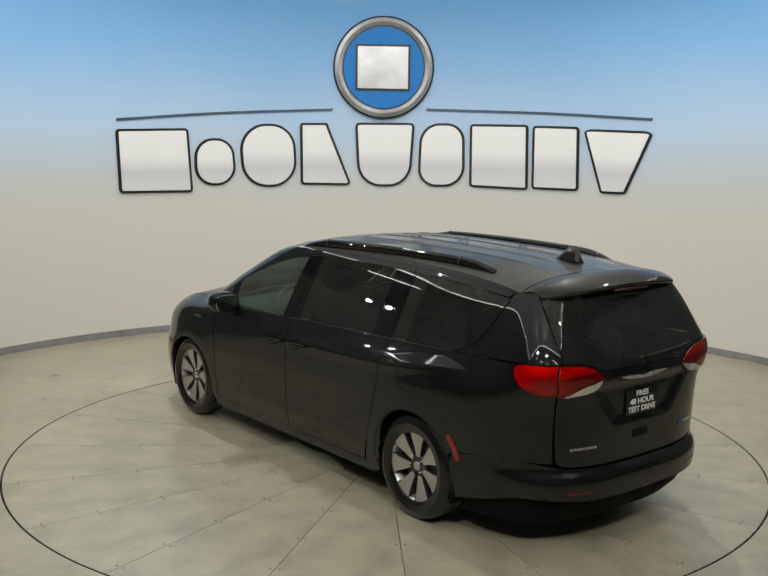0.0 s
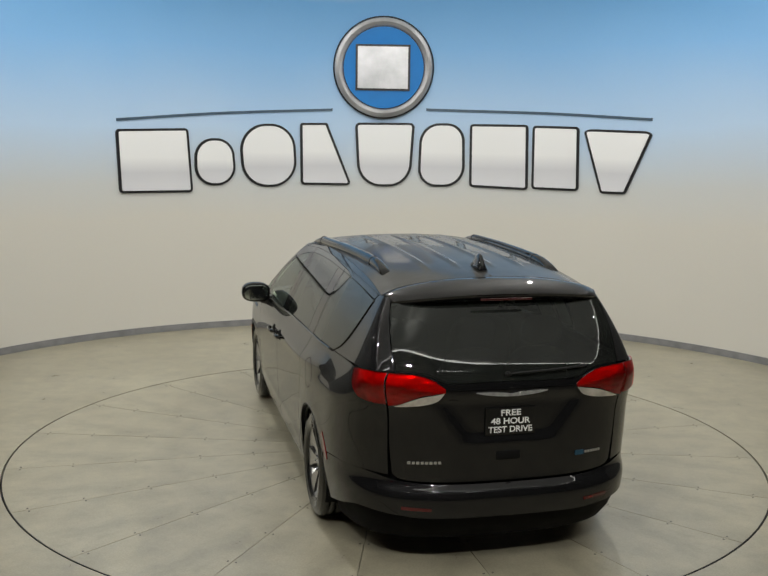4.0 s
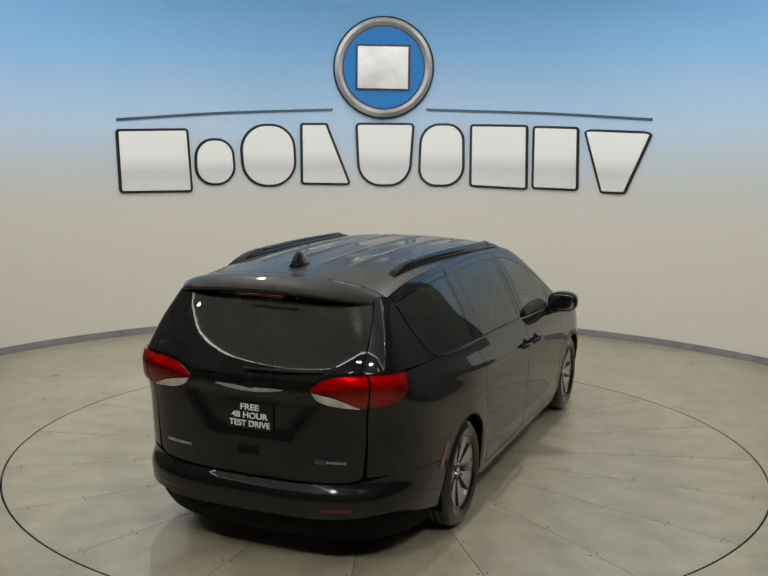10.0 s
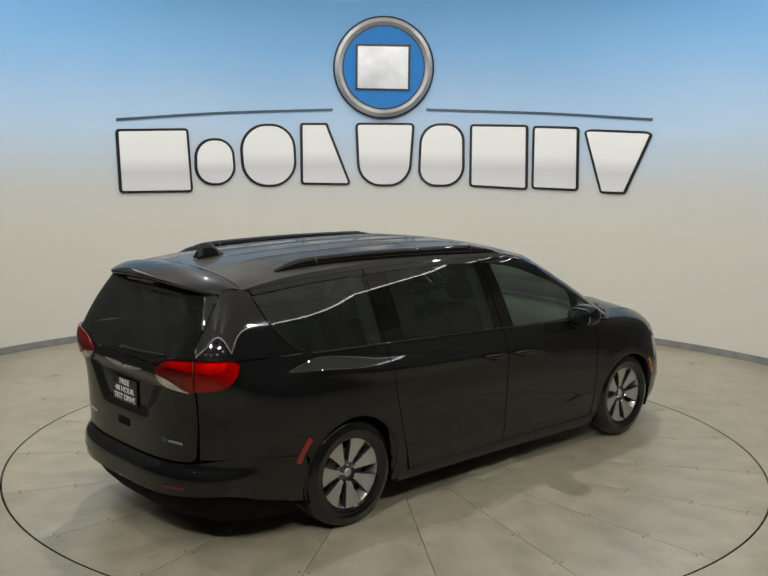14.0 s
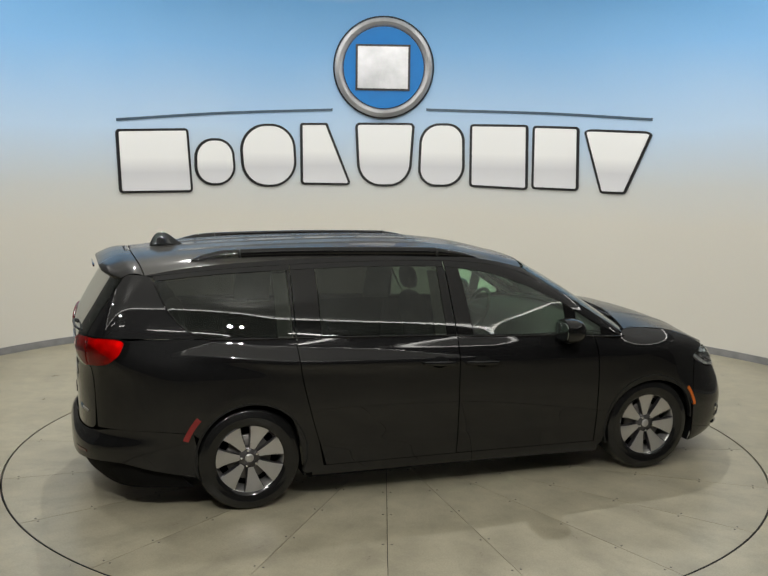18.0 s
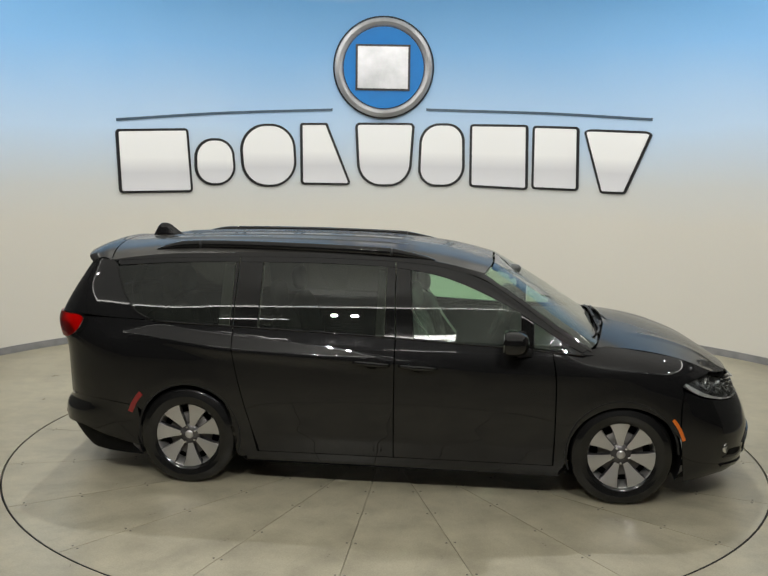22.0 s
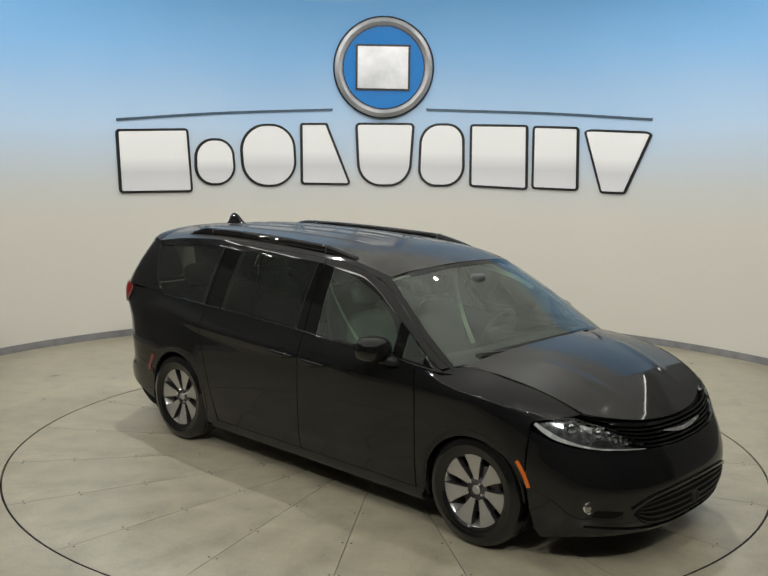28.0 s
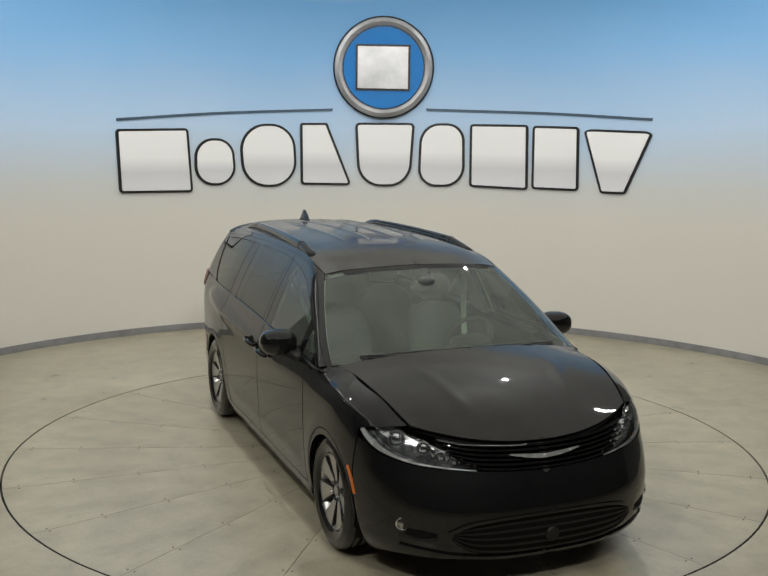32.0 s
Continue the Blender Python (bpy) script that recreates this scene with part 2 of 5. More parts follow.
# ---- minivan: body surface ----
def spline(pts, soft=0.0):
    """A smooth function through (t, value) pairs, evened out over the width soft."""
    t = np.array([p[0] for p in pts], float)
    v = np.array([p[1] for p in pts], float)
    d = np.diff(v) / np.diff(t)
    m = np.empty_like(v)
    m[0], m[-1] = d[0], d[-1]
    for i in range(1, len(t) - 1):
        h0, h1 = t[i] - t[i - 1], t[i + 1] - t[i]
        m[i] = 0.0 if d[i - 1] * d[i] <= 0 else (h0 + h1) * 1.0 / ((h0 + 2 * h1) / 3 / d[i - 1] + (2 * h0 + h1) / 3 / d[i])

    def f(x):
        x = min(max(x, t[0]), t[-1])
        i = int(min(max(np.searchsorted(t, x) - 1, 0), len(t) - 2))
        h = t[i + 1] - t[i]
        u = (x - t[i]) / h
        return float((1 + 2 * u) * (1 - u) ** 2 * v[i] + u * (1 - u) ** 2 * h * m[i]
                     + u * u * (3 - 2 * u) * v[i + 1] + u * u * (u - 1) * h * m[i + 1])
    if not soft:
        return f
    d = soft / 5
    xs = np.arange(t[0], t[-1] + d, d)
    raw = np.array([f(x) for x in xs])
    k = np.exp(-(np.arange(-12, 13) / 5.0) ** 2 / 2)
    k /= k.sum()
    lo = 2 * raw[0] - raw[12:0:-1]
    hi = 2 * raw[-1] - raw[-2:-14:-1]
    even = np.convolve(np.concatenate([lo, raw, hi]), k, "valid")

    def g(x):
        u = min(max((x - xs[0]) / d, 0.0), len(xs) - 1.001)
        i = int(u)
        w = u - i
        a, b, c, e = even[max(i - 1, 0)], even[i], even[i + 1], even[min(i + 2, len(xs) - 1)]
        return float(b + 0.5 * w * (c - a + w * (2 * a - 5 * b + 4 * c - e + w * (3 * (b - c) + e - a))))
    return g


def step(a, b, x):
    u = min(max((x - a) / (b - a), 0.0), 1.0)
    return u * u * (3 - 2 * u)


HALF = spline([(0.10, 0.90), (0.15, 0.93), (0.20, 0.952), (0.28, 0.970), (0.38, 0.983), (0.46, 0.992), (0.58, 1.000), (0.75, 1.006), (0.90, 1.005),
               (0.97, 0.999), (1.02, 0.987), (1.07, 0.965), (1.11, 0.947), (1.15, 0.930), (1.22, 0.901), (1.30, 0.866), (1.38, 0.829), (1.45, 0.793), (1.51, 0.761), (1.56, 0.732), (1.63, 0.688), (1.70, 0.63)], 0.022)
NOSE = spline([(0.10, 2.52), (0.16, 2.64), (0.24, 2.715), (0.34, 2.745), (0.46, 2.748), (0.60, 2.712), (0.72, 2.655), (0.80, 2.622), (0.86, 2.585),
               (0.90, 2.545), (0.96, 2.46), (1.02, 2.36), (1.08, 2.24), (1.16, 2.05)], 0.02)
SCREEN = spline([(1.00, 1.80), (1.10, 1.665), (1.18, 1.545), (1.26, 1.425), (1.385, 1.235), (1.50, 1.045), (1.60, 0.865), (1.66, 0.74), (1.72, 0.6)], 0.03)
TAIL = spline([(0.10, -2.28), (0.20, -2.37), (0.28, -2.440), (0.36, -2.464), (0.45, -2.466), (0.49, -2.456), (0.52, -2.434), (0.545, -2.414), (0.75, -2.418), (0.98, -2.422), (1.08, -2.420),
               (1.15, -2.412), (1.19, -2.397), (1.24, -2.371), (1.30, -2.338), (1.39, -2.287), (1.51, -2.217), (1.60, -2.160), (1.70, -2.07)], 0.012)
FRONT_L, FRONT_N = {"lo": spline([(0.1, 0.95), (0.9, 0.86), (1.16, 0.5)]), "hi": lambda z: 0.36}, {"lo": 2.75, "hi": 3.0}
REAR_L = spline([(0.1, 0.84), (1.0, 0.78), (1.2, 0.62), (1.4, 0.42), (1.7, 0.32)], 0.06)
REAR_N = spline([(0.1, 3.2), (0.95, 3.4), (1.22, 6.2), (1.7, 6.6)], 0.06)


CREASE = spline([(-2.3, 1.12), (-1.58, 1.085), (-1.0, 1.018), (0.17, 0.972), (0.75, 0.945), (1.5, 0.915)], 0.15)


def plan(z, zone):
    xm, yr, lr = HALF(z), TAIL(z), REAR_L(z)
    yf = NOSE(z) if zone == "lo" else SCREEN(z)
    lf = FRONT_L[zone](z)
    return xm, yf - lf, lf, FRONT_N[zone], yr + lr, lr, REAR_N(z)


def shell(s, z, zone="lo"):
    """The body's skin: s runs along the flank from tail to nose, z is the height."""
    xm, y1, lf, nf, y0, lr, nr = plan(z, zone)
    if s > y1:
        a = min((s - y1) / lf, math.pi / 2)
        k = (abs(math.cos(a)) ** nf + math.sin(a) ** nf) ** (-1 / nf)
        x, y = xm * math.cos(a) * k, y1 + lf * math.sin(a) * k
    elif s < y0:
        a = min((y0 - s) / lr, math.pi / 2)
        k = (abs(math.cos(a)) ** nr + math.sin(a) ** nr) ** (-1 / nr)
        x, y = xm * math.cos(a) * k, y0 - lr * math.sin(a) * k
    else:
        x, y = xm, s
    x *= 1 - 0.052 * step(-1.15, -2.2, y)
    if zone == "lo" and x > 0.75:
        # shoulder crease falling forward, swell along the door foot, flared arches
        d = z - CREASE(y)
        w = 0.078 * min(max((0.78 - y) / 1.6, 0.0), 1.0) * step(-1.85, -1.5, y) + 1e-4
        x += 0.26 * w * (max(0.0, 1 - d / w) if d > 0 else math.exp(-(d / 0.05) ** 2))
        x += 0.006 * math.exp(-((z - 0.395) / 0.055) ** 2) * step(-0.95, -0.6, y) * step(1.35, 0.9, y)
        for hy in (1.757, -1.318):
            q = math.hypot(y - hy, z - 0.375)
            x += 0.003 * math.exp(-((q - 0.41) / 0.07) ** 2) * step(0.2, 0.45, z)
    if zone == "lo" and z > 0.93:
        x -= 4.6 * (z - 0.93) ** 2 * step(1.28, 1.75, y) * min(1, x / 0.6)
    return Vector((max(x, 0.0) if x > 1e-6 else 0.0, y, z))


def s_of(p, zone):
    """From ("y", y, z), ("f", x, z) or ("r", x, z) to (s, z)."""
    kind, a, z = p
    xm, y1, lf, nf, y0, lr, nr = plan(z, zone)
    if kind == "y":
        if a > y1:
            q = min((a - y1) / lf, 0.99999) ** nf
            return y1 + lf * math.atan((q / (1 - q)) ** (1 / nf)), z
        if a < y0:
            q = min((y0 - a) / lr, 0.99999) ** nr
            return y0 - lr * math.atan((q / (1 - q)) ** (1 / nr)), z
        return a, z
    n = nf if kind == "f" else nr
    r = min(max(a / xm, 1e-5), 1.0) ** n
    ang = math.pi / 2 if a <= 0 else math.atan(((1 - r) / r) ** (1 / n))
    return (y1 + lf * ang if kind == "f" else y0 - lr * ang), z


def smooth_line(pts, n):
    """n + 1 points along a smooth curve through pts, by arc length."""
    P = [Vector(p) for p in pts]
    if len(P) == 2:
        fine = [P[0].lerp(P[1], i / n) for i in range(n + 1)]
        return fine
    fine = []
    E = [P[0] * 2 - P[1]] + P + [P[-1] * 2 - P[-2]]
    for i in range(1, len(E) - 2):
        a, b, c, d = E[i - 1], E[i], E[i + 1], E[i + 2]
        for k in range(12):
            u = k / 12
            fine.append(0.5 * ((2 * b) + (c - a) * u + (2 * a - 5 * b + 4 * c - d) * u * u + (3 * b - a - 3 * c + d) * u ** 3))
    fine.append(P[-1])
    L = [0.0]
    for a, b in zip(fine, fine[1:]):
        L.append(L[-1] + (b - a).length)
    out, j = [], 0
    for i in range(n + 1):
        t = L[-1] * i / n
        while j < len(L) - 2 and L[j + 1] < t:
            j += 1
        h = L[j + 1] - L[j]
        out.append(fine[j].lerp(fine[j + 1], (t - L[j]) / h if h > 1e-9 else 0))
    return out


def coons(bottom, top, left, right, u, v, nu, nv):
    """A point of the patch between four sampled curves."""
    def at(c, w, n):
        x = w * n
        i = min(int(x), n - 1)
        return c[i].lerp(c[i + 1], x - i)
    b, t, l, r = at(bottom, u, nu), at(top, u, nu), at(left, v, nv), at(right, v, nv)
    flat = bottom[0] * (1 - u) * (1 - v) + bottom[-1] * u * (1 - v) + top[0] * (1 - u) * v + top[-1] * u * v
    return b * (1 - v) + t * v + l * (1 - u) + r * u - flat


def grid_mesh(rows, rim=0.012, normals=None, mirror=False, flip=False, thick=False):
    """A bmesh from a grid of points (rows of equal length), with a folded rim; mirror: the half at -x is added and joined at x = 0."""
    nv, nu = len(rows), len(rows[0])
    P = np.array([[tuple(p) for p in r] for r in rows])
    if normals is None:
        du, dv = np.gradient(P, axis=1), np.gradient(P, axis=0)
        N = np.cross(du, dv)
        N /= np.maximum(np.linalg.norm(N, axis=2, keepdims=True), 1e-9)
    else:
        N = normals
    if flip:
        N = -N
    bm = bmesh.new()
    for sx in ((1, -1) if mirror else (1,)):
        V = [[bm.verts.new((p[0] * sx, p[1], p[2])) for p in r] for r in P]
        for j in range(nv - 1):
            for i in range(nu - 1):
                f = (V[j][i], V[j][i + 1], V[j + 1][i + 1], V[j + 1][i])
                try:
                    bm.faces.new(f if (sx > 0) != flip else f[::-1])
                except ValueError:
                    pass
        if rim:
            loop = [(0, i) for i in range(nu)] + [(j, nu - 1) for j in range(1, nv)] + [(nv - 1, i) for i in range(nu - 2, -1, -1)] + [(j, 0) for j in range(nv - 2, 0, -1)]
            up, down = [], []
            for j, i in loop:
                p, n = P[j, i], N[j, i]
                up.append(bm.verts.new((p[0] * sx, p[1], p[2])))
                q = p - n * rim
                down.append(bm.verts.new((q[0] * sx, q[1], q[2])))
            for k in range(len(loop)):
                a, b = k, (k + 1) % len(loop)
                if mirror and abs(P[loop[a]][0]) < 1e-4 and abs(P[loop[b]][0]) < 1e-4:
                    continue
                f = (up[a], down[a], down[b], up[b])
                try:
                    bm.faces.new(f if (sx > 0) != flip else f[::-1])
                except ValueError:
                    pass
    if mirror:
        seam = [v for v in bm.verts if abs(v.co.x) < 1e-4]
        bmesh.ops.remove_doubles(bm, verts=seam, dist=1e-4)
    return bm


def panel(bottom, top, left, right, zone="lo", nu=20, nv=14, gap=0.0014, rim=0.012, mirror=False, lift=0.0, relief=None):
    """A skin panel between four border lines; each line is a list of ("y"|"f"|"r", value, z). bottom and top run the same way, left and right upwards."""
    def line(pts, n):
        return smooth_line([(*s_of(p, zone), 0) for p in pts], n)
    if mirror:
        # the seam keeps to the middle of the car at every height
        k0, z0, z1 = left[0][0], left[0][2], left[-1][2]
        left = [(k0, 0.0, z0 + (z1 - z0) * i / 24) for i in range(25)]
    B, T, L, R = line(bottom, nu * 2), line(top, nu * 2), line(left, nv * 2), line(right, nv * 2)
    lu = max(sum((a - b).length for a, b in zip(B, B[1:])), sum((a - b).length for a, b in zip(T, T[1:])))
    lv = max(sum((a - b).length for a, b in zip(L, L[1:])), sum((a - b).length for a, b in zip(R, R[1:])))
    eu, ev = gap / max(lu, 0.02), gap / max(lv, 0.02)
    rows = []
    for j in range(nv + 1):
        row = []
        for i in range(nu + 1):
            u, v = eu + (1 - 2 * eu) * i / nu, ev + (1 - 2 * ev) * j / nv
            if mirror and i == 0:
                u = 0.0
            q = coons(B, T, L, R, u, v, nu * 2, nv * 2)
            p = shell(q.x, q.y, zone)
            h = 0.004
            a = shell(q.x + h, q.y, zone) - shell(q.x - h, q.y, zone)
            c = shell(q.x, q.y + h, zone) - shell(q.x, q.y - h, zone)
            n = a.cross(c)
            n = n.normalized() if n.length > 1e-9 else Vector((1, 0, 0))
            if n.x < -0.2 or (n.x < 0.02 and n.y * p.y < 0):
                n = -n
            if mirror and i == 0:
                p.x = 0.0
                n.x = 0.0
            d = lift + (relief(p) if relief else 0.0)
            row.append((p + n * d, n))
        rows.append(row)
    P = [[c[0] for c in r] for r in rows]
    if mirror:
        for r in P:
            r[0].x = 0.0
    N = np.array([[tuple(c[1]) for c in r] for r in rows])
    # keep the faces outward
    A, Bq, C = P[0][0], P[0][1], P[1][0]
    mid = len(P) // 2
    k = len(P[0]) // 2
    A, Bq, C = P[mid][k], P[mid][k + 1], P[mid + 1][k]
    flip = (Bq - A).cross(C - A).dot(Vector(N[mid][k])) < 0
    bm = grid_mesh(P, rim, N if not flip else -N, mirror, flip)
    return bm


def flipped_x(bm):
    bm2 = bm.copy()
    for v in bm2.verts:
        v.co.x = -v.co.x
    bmesh.ops.reverse_faces(bm2, faces=list(bm2.faces))
    return bm2


def Y(*pts):
    return [("y", a, b) for a, b in pts]


def F(*pts):
    return [("f", a, b) for a, b in pts]


def R_(*pts):
    return [("r", a, b) for a, b in pts]


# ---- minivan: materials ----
def car_paint(name="black_car_paint", pale_sheen=0.0, gloss=0.92):
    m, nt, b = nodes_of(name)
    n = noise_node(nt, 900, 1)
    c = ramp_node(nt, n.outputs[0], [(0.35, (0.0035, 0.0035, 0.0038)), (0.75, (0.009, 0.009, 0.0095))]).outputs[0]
    # grey mixed into the colour stands in for pale wall and ceiling reflections
    if pale_sheen:
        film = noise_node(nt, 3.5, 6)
        k = ramp_node(nt, film.outputs[0], [(0.3, pale_sheen * 0.6), (0.7, pale_sheen * 1.3)]).outputs[0]
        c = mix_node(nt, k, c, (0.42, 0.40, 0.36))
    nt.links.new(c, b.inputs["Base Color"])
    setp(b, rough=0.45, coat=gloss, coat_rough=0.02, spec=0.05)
    haze = noise_node(nt, 14, 4)
    r = ramp_node(nt, haze.outputs[0], [(0.3, 0.015 + max(0.0, pale_sheen - 0.03) * 1.1), (0.75, 0.04 + max(0.0, pale_sheen - 0.03) * 1.5)])
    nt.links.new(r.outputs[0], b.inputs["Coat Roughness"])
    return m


def pane(name, tint, rough=0.0, ior=1.5, haze=0.0):
    """Thin glass: tinted see-through with a faint pale film painted in as haze, and a mirror sheen by angle."""
    m = bpy.data.materials.new(name)
    m.use_nodes = True
    nt = m.node_tree
    nt.nodes.clear()
    out = nt.nodes.new("ShaderNodeOutputMaterial")
    t = nt.nodes.new("ShaderNodeBsdfTransparent")
    t.inputs[0].default_value = (*tint, 1)
    g = nt.nodes.new("ShaderNodeBsdfGlossy")
    g.inputs["Roughness"].default_value = rough
    g.inputs["Color"].default_value = (0.95, 0.97, 0.96, 1)
    fr = nt.nodes.new("ShaderNodeFresnel")
    fr.inputs[0].default_value = ior
    mx = nt.nodes.new("ShaderNodeMixShader")
    nt.links.new(fr.outputs[0], mx.inputs[0])
    # the diffuse share stands in for the veil of reflected ceiling on the glass
    film, dm = nt.nodes.new("ShaderNodeBsdfDiffuse"), nt.nodes.new("ShaderNodeMixShader")
    film.inputs[0].default_value = (0.62, 0.68, 0.61, 1)
    n = noise_node(nt, 5, 4)
    r = ramp_node(nt, n.outputs[0], [(0.3, haze * 0.7), (0.7, haze * 1.3)])
    nt.links.new(r.outputs[0], dm.inputs[0])
    nt.links.new(t.outputs[0], dm.inputs[1])
    nt.links.new(film.outputs[0], dm.inputs[2])
    nt.links.new(dm.outputs[0], mx.inputs[1])
    nt.links.new(g.outputs[0], mx.inputs[2])
    nt.links.new(mx.outputs[0], out.inputs[0])
    return m


M_PAINT = car_paint()
# roof, hood and spoiler paints with the pale reflection put into their colour
M_PALE_ROOF = car_paint("pale_sheen_car_paint", 0.085, 0.6)
M_HOOD = car_paint("faint_sheen_car_paint", 0.030, 0.62)
M_GLOSS = surface("gloss_black_trim", (0.006, 0.006, 0.006), 0.3, vary=0.2, coat=1.0, coat_rough=0.02, spec=0.0)
M_TRIM = surface("black_plastic", (0.010, 0.010, 0.010), 0.42, bump=0.08, fine=400, spec=0.3)
M_UNDER = surface("underbody_black", (0.005, 0.005, 0.005), 0.8, spec=0.12)
M_CLEAR = pane("green_tinted_glass", (0.60, 0.83, 0.66), haze=0.06)
M_SCREEN = pane("windscreen_glass", (0.58, 0.68, 0.57), haze=0.085)
M_PRIVACY = pane("dark_privacy_glass", (0.13, 0.138, 0.124), haze=0.02)
M_LENS = pane("clear_lamp_lens", (0.92, 0.94, 0.94))
M_CHROME = surface("chrome", (0.78, 0.79, 0.80), 0.08, 1.0, vary=0.05)
M_SILVER = surface("machined_alloy", (0.50, 0.49, 0.475), 0.34, 0.75, vary=0.06, fine=300)
M_GUN = surface("dark_wheel_pocket", (0.045, 0.043, 0.046), 0.30, 0.55, vary=0.1)
M_HUB = surface("alloy_hub", (0.11, 0.105, 0.105), 0.35, 0.7, vary=0.1)
M_TYRE = surface("tyre_rubber", (0.004, 0.004, 0.004), 0.6, vary=0.2, bump=0.03, fine=200, coat=0.9, coat_rough=0.11, spec=0.1)
M_RED = pane("clear_red_lens", (0.95, 0.030, 0.024), haze=0.0)
M_BOWL = surface("lamp_bowl", (0.80, 0.78, 0.77), 0.22, 0.35, vary=0.2, scale=16)
M_REDDARK = surface("dark_red_reflector", (0.075, 0.002, 0.002), 0.25, coat=0.5)
M_MARKER = surface("red_side_marker", (0.20, 0.003, 0.006), 0.2, coat=0.9)
M_BRAKE = surface("smoked_red_lens", (0.035, 0.003, 0.004), 0.2, coat=0.8)
M_WHITE = surface("white_lamp_lens", (0.60, 0.56, 0.52), 0.16, 0.6, vary=0.25, scale=18, coat=1.0)
M_AMBER = surface("amber_marker_lens", (0.62, 0.13, 0.008), 0.2, coat=0.8)
M_SEATS = surface("grey_green_leather", (0.065, 0.070, 0.062), 0.6)
M_TRIMIN = surface("beige_inner_trim", (0.50, 0.53, 0.46), 0.6)
M_DASH = surface("charcoal_dashboard", (0.055, 0.058, 0.055), 0.6)
M_SATIN = surface("satin_silver_badge", (0.72, 0.72, 0.71), 0.28, 0.35, vary=0.06)
M_BADGE = surface("worn_silver_badge", (0.46, 0.46, 0.45), 0.25, 0.6, vary=0.3, scale=30)
M_BLUE = surface("blue_badge", (0.02, 0.08, 0.14), 0.3, 0.3)

car = thing("minivan", (CAR_X, 0, 0), "glossy black minivan with tinted rear windows and alloy wheels", "minivan")


def pair(name, bm, material, label="", parent=None):
    """The same part on both flanks."""
    b2 = flipped_x(bm)
    return part(name, bm, material, parent or car, label), part(name, b2, material, parent or car, label)


FRONT_HUB, REAR_HUB, HUB_Z, TRACK = 1.757, -1.332, 0.353, 0.865


def arch(cy, cz, r, a0, a1, n=14):
    return [(cy + r * math.cos(radians(a0 + (a1 - a0) * i / n)), cz + r * math.sin(radians(a0 + (a1 - a0) * i / n))) for i in range(n + 1)]


BELT = spline([(-2.2, 1.20), (-1.66, 1.185), (-1.0, 1.168), (0.1, 1.133), (0.37, 1.118), (1.06, 1.088), (1.3, 1.072), (1.56, 1.055)])
DRIP = spline([(-1.95, 1.585), (-1.6, 1.612), (-1.2, 1.632), (-0.5, 1.646), (0.0, 1.640), (0.37, 1.620), (0.73, 1.546), (0.91, 1.455), (1.09, 1.340), (1.3, 1.20), (1.56, 1.058), (1.66, 1.005)])
GLASS_TOP = spline([(-1.9, 1.555), (-1.44, 1.590), (-1.03, 1.603), (-0.5, 1.610), (0.07, 1.600), (0.25, 1.582), (0.47, 1.545), (0.72, 1.462), (1.0, 1.335), (1.13, 1.262), (1.35, 1.128), (1.47, 1.07)])
ROOF_EDGE = spline([(-1.98, 1.590), (-1.6, 1.640), (-1.2, 1.662), (-0.5, 1.678), (0.0, 1.672), (0.4, 1.648), (0.78, 1.565)])
PILLAR = spline([(0.78, 1.565), (0.86, 1.512), (0.94, 1.462), (1.10, 1.362), (1.28, 1.244), (1.43, 1.150), (1.53, 1.087), (1.66, 1.010)])


def along(f, a, b, n=6):
    return Y(*[(a + (b - a) * i / n, f(a + (b - a) * i / n)) for i in range(n + 1)])


# Lower panels
slide_seam = [(-0.80, 0.27), (-0.855, 0.45), (-0.905, 0.62), (-0.965, 0.86), (-0.995, 1.04), (-1.0, BELT(-1.0))]
pair("front_door", panel(Y((0.17, 0.27), (0.7, 0.268), (1.285, 0.265)), along(BELT, 0.17, 1.285), Y((0.17, 0.27), (0.17, BELT(0.17))),
                         Y((1.285, 0.265), (1.29, 0.6), (1.283, 0.9), (1.255, BELT(1.255))), nu=24, nv=72), M_PAINT)
pair("sliding_door", panel(Y((-0.80, 0.27), (-0.3, 0.27), (0.165, 0.27)), along(BELT, -1.0, 0.165), Y(*slide_seam),
                           Y((0.165, 0.27), (0.165, BELT(0.165))), nu=24, nv=72), M_PAINT)
rear_arch = arch(-1.318, 0.372, 0.380, -22, 158)
pair("quarter_panel", panel([*Y((-0.81, 0.225), (-0.90, 0.225), *rear_arch[::2], (-1.705, 0.562), (-1.95, 0.590), (-2.2, 0.597)), *R_((0.742, 0.590))],
                            [*Y(*[(-1.005 - 0.12 * i, BELT(-1.005 - 0.12 * i)) for i in range(8)], (-2.02, 1.192), (-2.15, 1.192)), *R_((0.766, 1.190))],
                            Y((-0.81, 0.225), *[(a - 0.004, b) for a, b in slide_seam[1:]]), R_((0.742, 0.590), (0.751, 0.80), (0.765, 1.0), (0.766, 1.190)), nu=48, nv=56), M_PAINT)
front_arch = arch(1.757, 0.372, 0.388, 200, 16)
